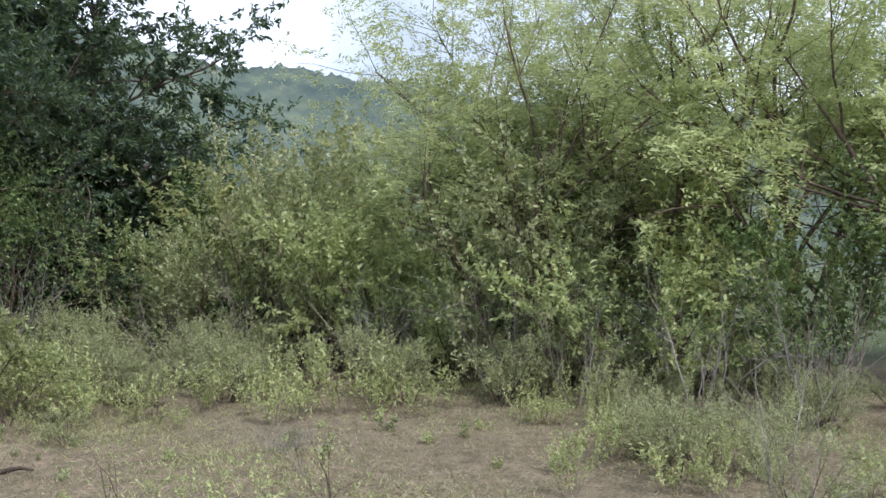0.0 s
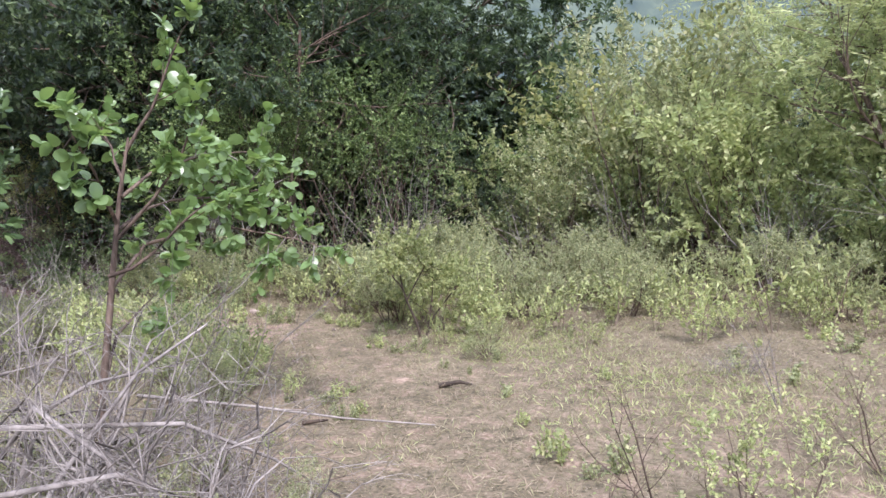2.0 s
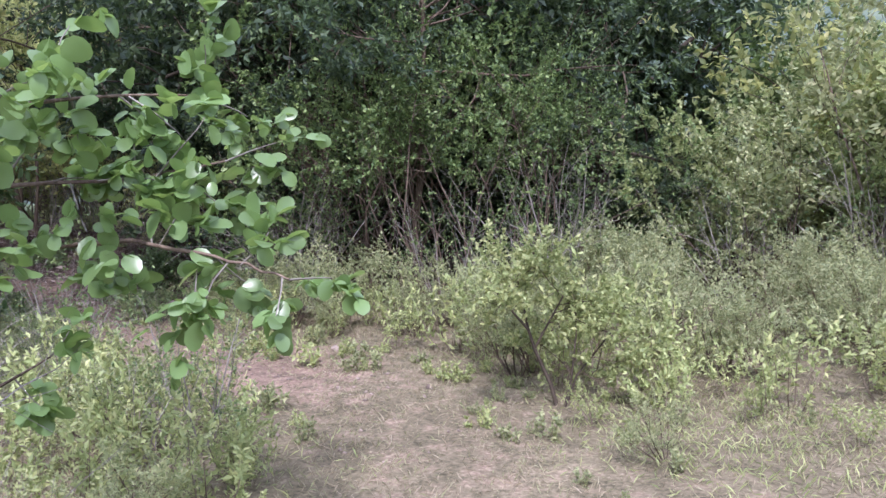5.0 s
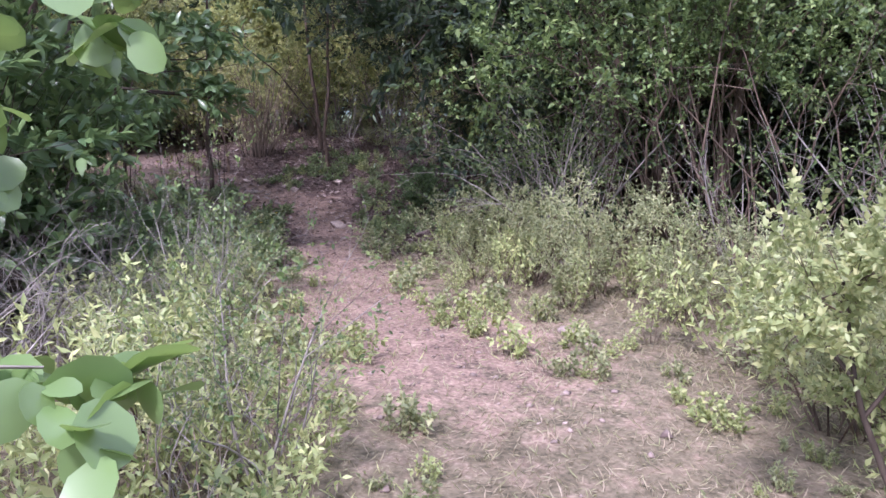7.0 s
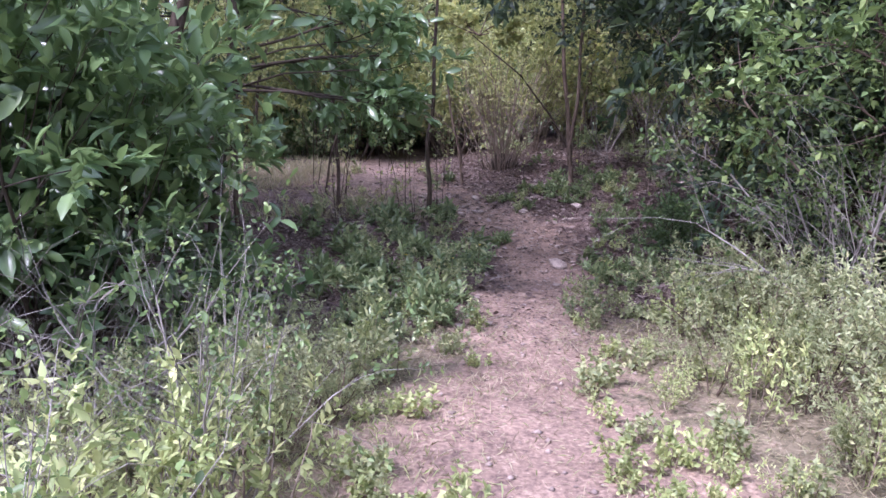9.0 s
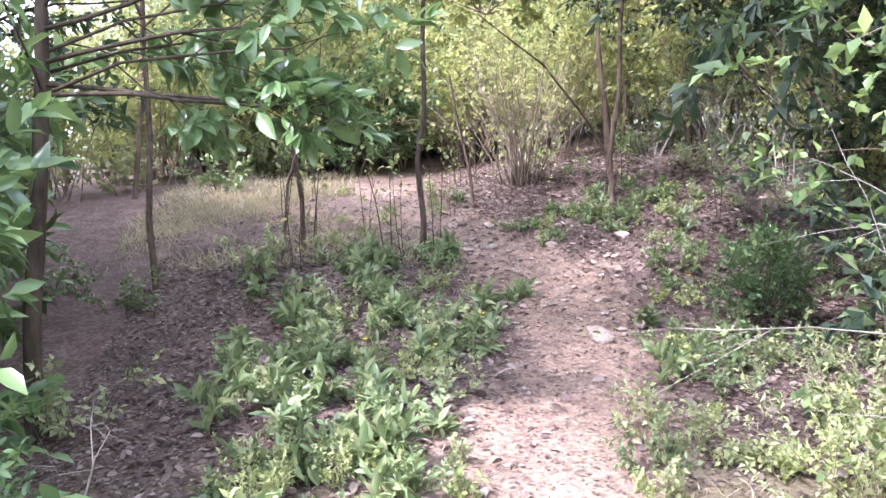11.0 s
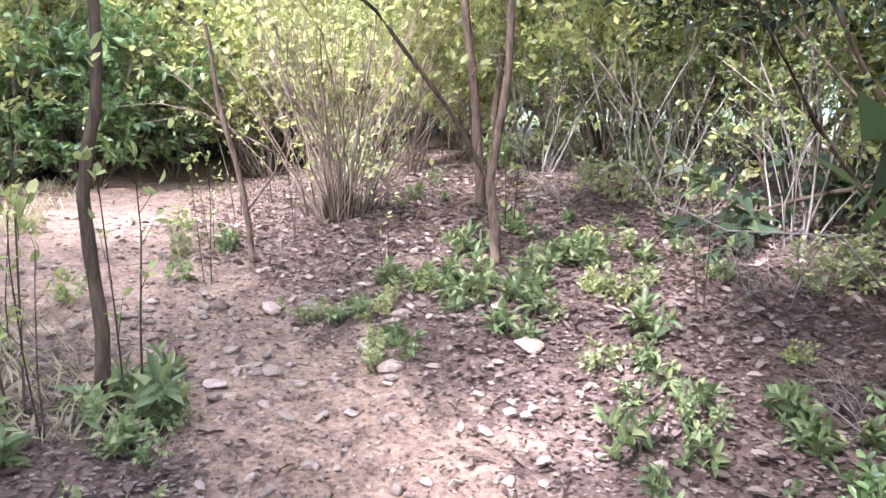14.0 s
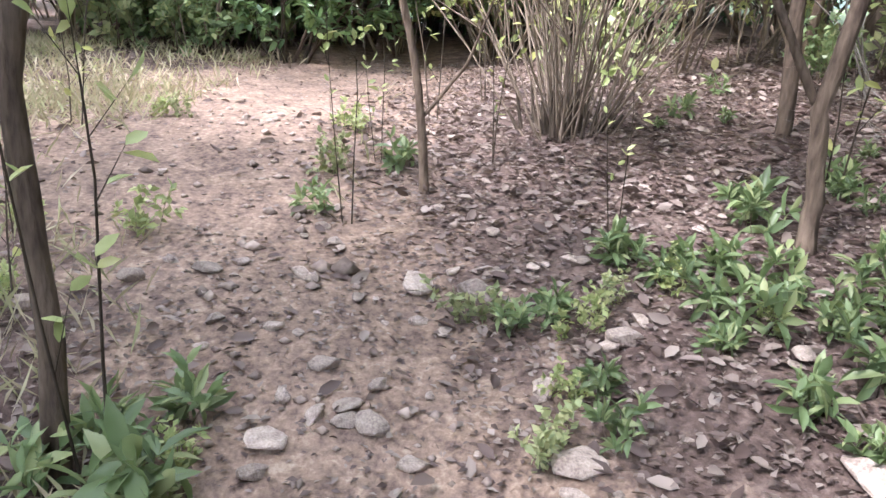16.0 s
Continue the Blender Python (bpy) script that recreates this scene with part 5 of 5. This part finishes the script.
# ---- grass, litter, pebbles ----
def ground_stuff(name, label, category, box, count, seed, length, width, shape, mat, keep, lift, flat, stand):
    rng = np.random.default_rng(seed)
    x, y = rng.uniform(box[0], box[2], count), rng.uniform(box[1], box[3], count)
    k = keep(x, y, trail_distance(x, y), rng)
    x, y = x[k], y[k]
    n = len(x)
    pos = np.stack([x, y, ground_z(x, y) + rng.uniform(0, lift, n)], -1)
    a = rng.uniform(0, 6.283, n)
    way = unit(np.stack([np.cos(a), np.sin(a), rng.uniform(-0.1, 1, n) * stand], -1))
    v, f = leaf_arrays(pos, way, length, width, shape, rng, flat)
    tagged(new(name, mesh_np(name, v, f, mat)), label, category, kind="stuff")


def tufted(x, y, d, rng):
    p = 0.5 + 0.5 * wave(x, y, 3.1, 0.4) + 0.35 * wave(x, y, 9.0, 1.2)
    return rng.uniform(0, 1, len(x)) < np.clip(p, 0.2, 1) * np.clip(0.55 + d * 0.5, 0, 1)


ground_stuff("dry_grass", "short dry straw-coloured grass over the meadow", "grass", (-11, 2, 6, 14), 230000, 5, 0.065, 0.006, "tri", M_GRASS, tufted, 0.0, 0.3, 1.6)
ground_stuff("green_grass", "sparse green grass blades among dry straw", "grass", (-10, 5, 6, 14), 110000, 9, 0.075, 0.008, "tri", M_HERB,
             lambda x, y, d, rng: rng.uniform(0, 1, len(x)) < np.clip(0.9 * wave(x, y, 1.7, 2.4) + 0.25, 0, 1) * np.clip(d, 0, 1), 0.0, 0.3, 1.8)
ground_stuff("clearing_grass", "tall pale dry grass in the woodland clearing", "grass", (-22, 8, -15.3, 11.6), 30000, 10, 0.14, 0.007, "tri", M_GRASS,
             lambda x, y, d, rng: rng.uniform(0, 1, len(x)) < np.clip(d * 1.2 - 0.5, 0, 1) * np.clip(0.45 + 0.8 * wave(x, y, 2.6, 0.8), 0.08, 1), 0.0, 0.3, 2.2)
ground_stuff("straw", "flattened dead straw and leaf scraps on the soil", "litter", (-12, 4, 4, 13), 90000, 6, 0.034, 0.004, "tri", M_GRASS,
             lambda x, y, d, rng: d > 0.05, 0.012, 1.5, 0.06)
ground_stuff("leaf_litter", "brown and grey fallen leaves covering the woodland floor", "litter", (-22, 8.5, -10, 16), 150000, 7, 0.036, 0.020, "diamond", M_LITTER,
             lambda x, y, d, rng: rng.uniform(0, 1, len(x)) < np.clip((-x - 10.2) / 2, 0, 1) * np.clip(d * 0.9 - 0.15, 0.08, 1) * np.where((x < -16.3) & (y < 10.9), 0.15, 1), 0.02, 1.4, 0.25)
ground_stuff("large_litter", "large curled brown leaves on the woodland floor", "litter", (-20, 9, -11, 15.5), 9000, 17, 0.075, 0.036, "oval", M_LITTER,
             lambda x, y, d, rng: rng.uniform(0, 1, len(x)) < np.clip(d * 0.8, 0.05, 1) * np.where((x < -16.3) & (y < 10.9), 0.15, 1), 0.03, 1.0, 0.5)
ground_stuff("trail_litter", "scattered leaf scraps on the bare trail", "litter", (-17, 9, -10.5, 13), 15000, 8, 0.026, 0.013, "diamond", M_LITTER,
             lambda x, y, d, rng: d < 0.9, 0.008, 1.4, 0.15)


# ---- stones ----
def stone_mesh(seed):
    """A broken, angular stone: the hull of a few points, its edges worn."""
    rng = random.Random(seed)
    bm = bmesh.new()
    fx, fy, fz = rng.uniform(0.85, 1.2), rng.uniform(0.55, 0.85), rng.uniform(0.35, 0.6)
    for k in range(15):
        p = Vector((rng.gauss(0, 1), rng.gauss(0, 1), rng.gauss(0, 1))).normalized() * rng.uniform(0.42, 0.5)
        bm.verts.new((p.x * fx, p.y * fy, p.z * fz))
    out = bmesh.ops.convex_hull(bm, input=bm.verts)
    loose = [g for g in out["geom_interior"] + out["geom_unused"] if isinstance(g, bmesh.types.BMVert) and g.is_valid]
    bmesh.ops.delete(bm, geom=list(set(loose)), context="VERTS")
    bmesh.ops.bevel(bm, geom=bm.edges[:], offset=0.03, segments=1, affect="EDGES")
    me = bpy.data.meshes.new("stone")
    bm.to_mesh(me)
    bm.free()
    me.materials.append(M_STONE)
    return me


STONES = [stone_mesh(s) for s in range(10)]


def put_stone(x, y, size, k, label="rough pale-brown stone lying on the trail", turn=0.0):
    ob = new("stone", STONES[k % 10])
    ob.matrix_basis = pose(x, y, gz(x, y) + size * 0.1, PLACING.uniform(-12, 12), PLACING.uniform(-12, 12), turn) @ Matrix.Diagonal((size, size, size, 1))
    tagged(ob, label, "stone", "trail stones")


put_stone(-13.2, 11.87, 0.30, 0, "large smooth pale stone bedded in the trail")
put_stone(-13.4, 12.24, 0.2, 1)
put_stone(-13.35, 12.10, 0.10, 2)
put_stone(-7.84, 11.12, 0.20, 3, "flat pale stone beside the trail")
put_stone(-7.55, 11.04, 0.12, 4)
STONE_SPOTS = [(-16.62, 11.82, 0.15), (-16.52, 12.03, 0.18), (-16.7, 12.11, 0.08), (-16.17, 12.48, 0.14), (-16.31, 11.92, 0.08), (-15.82, 11.55, 0.09), (-15.8, 11.7, 0.11),
               (-15.65, 11.82, 0.09), (-15.71, 11.43, 0.12), (-15.98, 12.98, 0.11), (-15.44, 12.91, 0.15), (-16.62, 11.39, 0.1), (-16.65, 11.04, 0.1), (-16.34, 10.52, 0.12),
               (-16.5, 11.62, 0.09), (-15.93, 12.21, 0.1), (-16.57, 10.79, 0.11), (-16.07, 11.54, 0.11), (-15.88, 11.63, 0.09), (-16.88, 11.51, 0.07), (-16.27, 12.57, 0.08),
               (-16.4, 12.06, 0.09), (-15.59, 12.23, 0.13), (-15.59, 11.41, 0.09)]
for i, (x, y, w) in enumerate(STONE_SPOTS):
    put_stone(x, y, w * 1.3, i, "angular pinkish-brown stone lying on the trail", 37.0 * i)
for i in range(200):
    u = PLACING.uniform(0, 1) ** 1.3
    x = -13.6 - 5.0 * u
    y = PLACING.gauss(11.85 + (0.25 if u < 0.5 else 0.0), 0.5)
    put_stone(x, y, PLACING.choice([0.03, 0.04, 0.05, 0.06, 0.08, 0.10]), i, "small angular stone among fallen leaves", PLACING.uniform(0, 360))


def pebbles():
    """Small stones and clods strewn over the trail, too many to count."""
    rng = np.random.default_rng(12)
    n = 5200
    x, y = rng.uniform(-19, -5.5, n), rng.uniform(8.5, 13.2, n)
    d = trail_distance(x, y)
    k = rng.uniform(0, 1, n) < np.exp(-(d / 0.55) ** 2) * np.where(x < -12.5, 1, 0.35)
    x, y = x[k], y[k]
    n = len(x)
    octa = np.array([(1, 0, 0), (0, 1, 0), (-1, 0, 0), (0, -1, 0), (0, 0, 0.7), (0, 0, -0.5)])
    tri = np.array([(0, 1, 4), (1, 2, 4), (2, 3, 4), (3, 0, 4), (1, 0, 5), (2, 1, 5), (3, 2, 5), (0, 3, 5)])
    size = rng.gamma(2.0, 0.006, n) + 0.005
    v = octa[None] * size[:, None, None] * rng.uniform(0.6, 1.3, (n, 6, 3))
    v += np.stack([x, y, ground_z(x, y) + size * 0.15], -1)[:, None]
    f = tri[None] + (np.arange(n) * 6)[:, None, None]
    tagged(new("pebbles", mesh_np("pebbles", v.reshape(-1, 3), f.reshape(-1, 3), M_PEBBLE)), "small pebbles and clods strewn over the trail", "pebbles", kind="stuff")


pebbles()


# ---- yellow flowers among the herbs ----
def flower(x, y, h):
    e = plant("flower", "small yellow flower on a thin stalk among herbs", "flower", "yellow flowers")
    e.location = (x, y, gz(x, y))
    V, F = [], []
    add_tube(V, F, [Vector((0, 0, 0)), Vector((0.02, 0.01, h * 0.6)), Vector((0.01, 0.02, h))], [0.002, 0.002, 0.0015], 4)
    part_np("stalk", [tuple(p) for p in V], F, M_TAN, e)
    a = np.arange(5) * 1.2566
    way = np.stack([np.cos(a), np.sin(a), 0 * a + 0.5], -1)
    v, f = leaf_arrays(np.tile((0.01, 0.02, h), (5, 1)), unit(way), 0.024, 0.018, "oval", np.random.default_rng(1), 2.0)
    part_np("bloom", v, f, M_FLOWER, e, "yellow petals")


for x, y, h in ((-13.1, 11.0, 0.26), (-12.5, 10.6, 0.24), (-13.6, 12.7, 0.28), (-14.0, 10.9, 0.22), (-12.7, 10.2, 0.25), (-9.4, 9.0, 0.4)):
    flower(x, y, h)
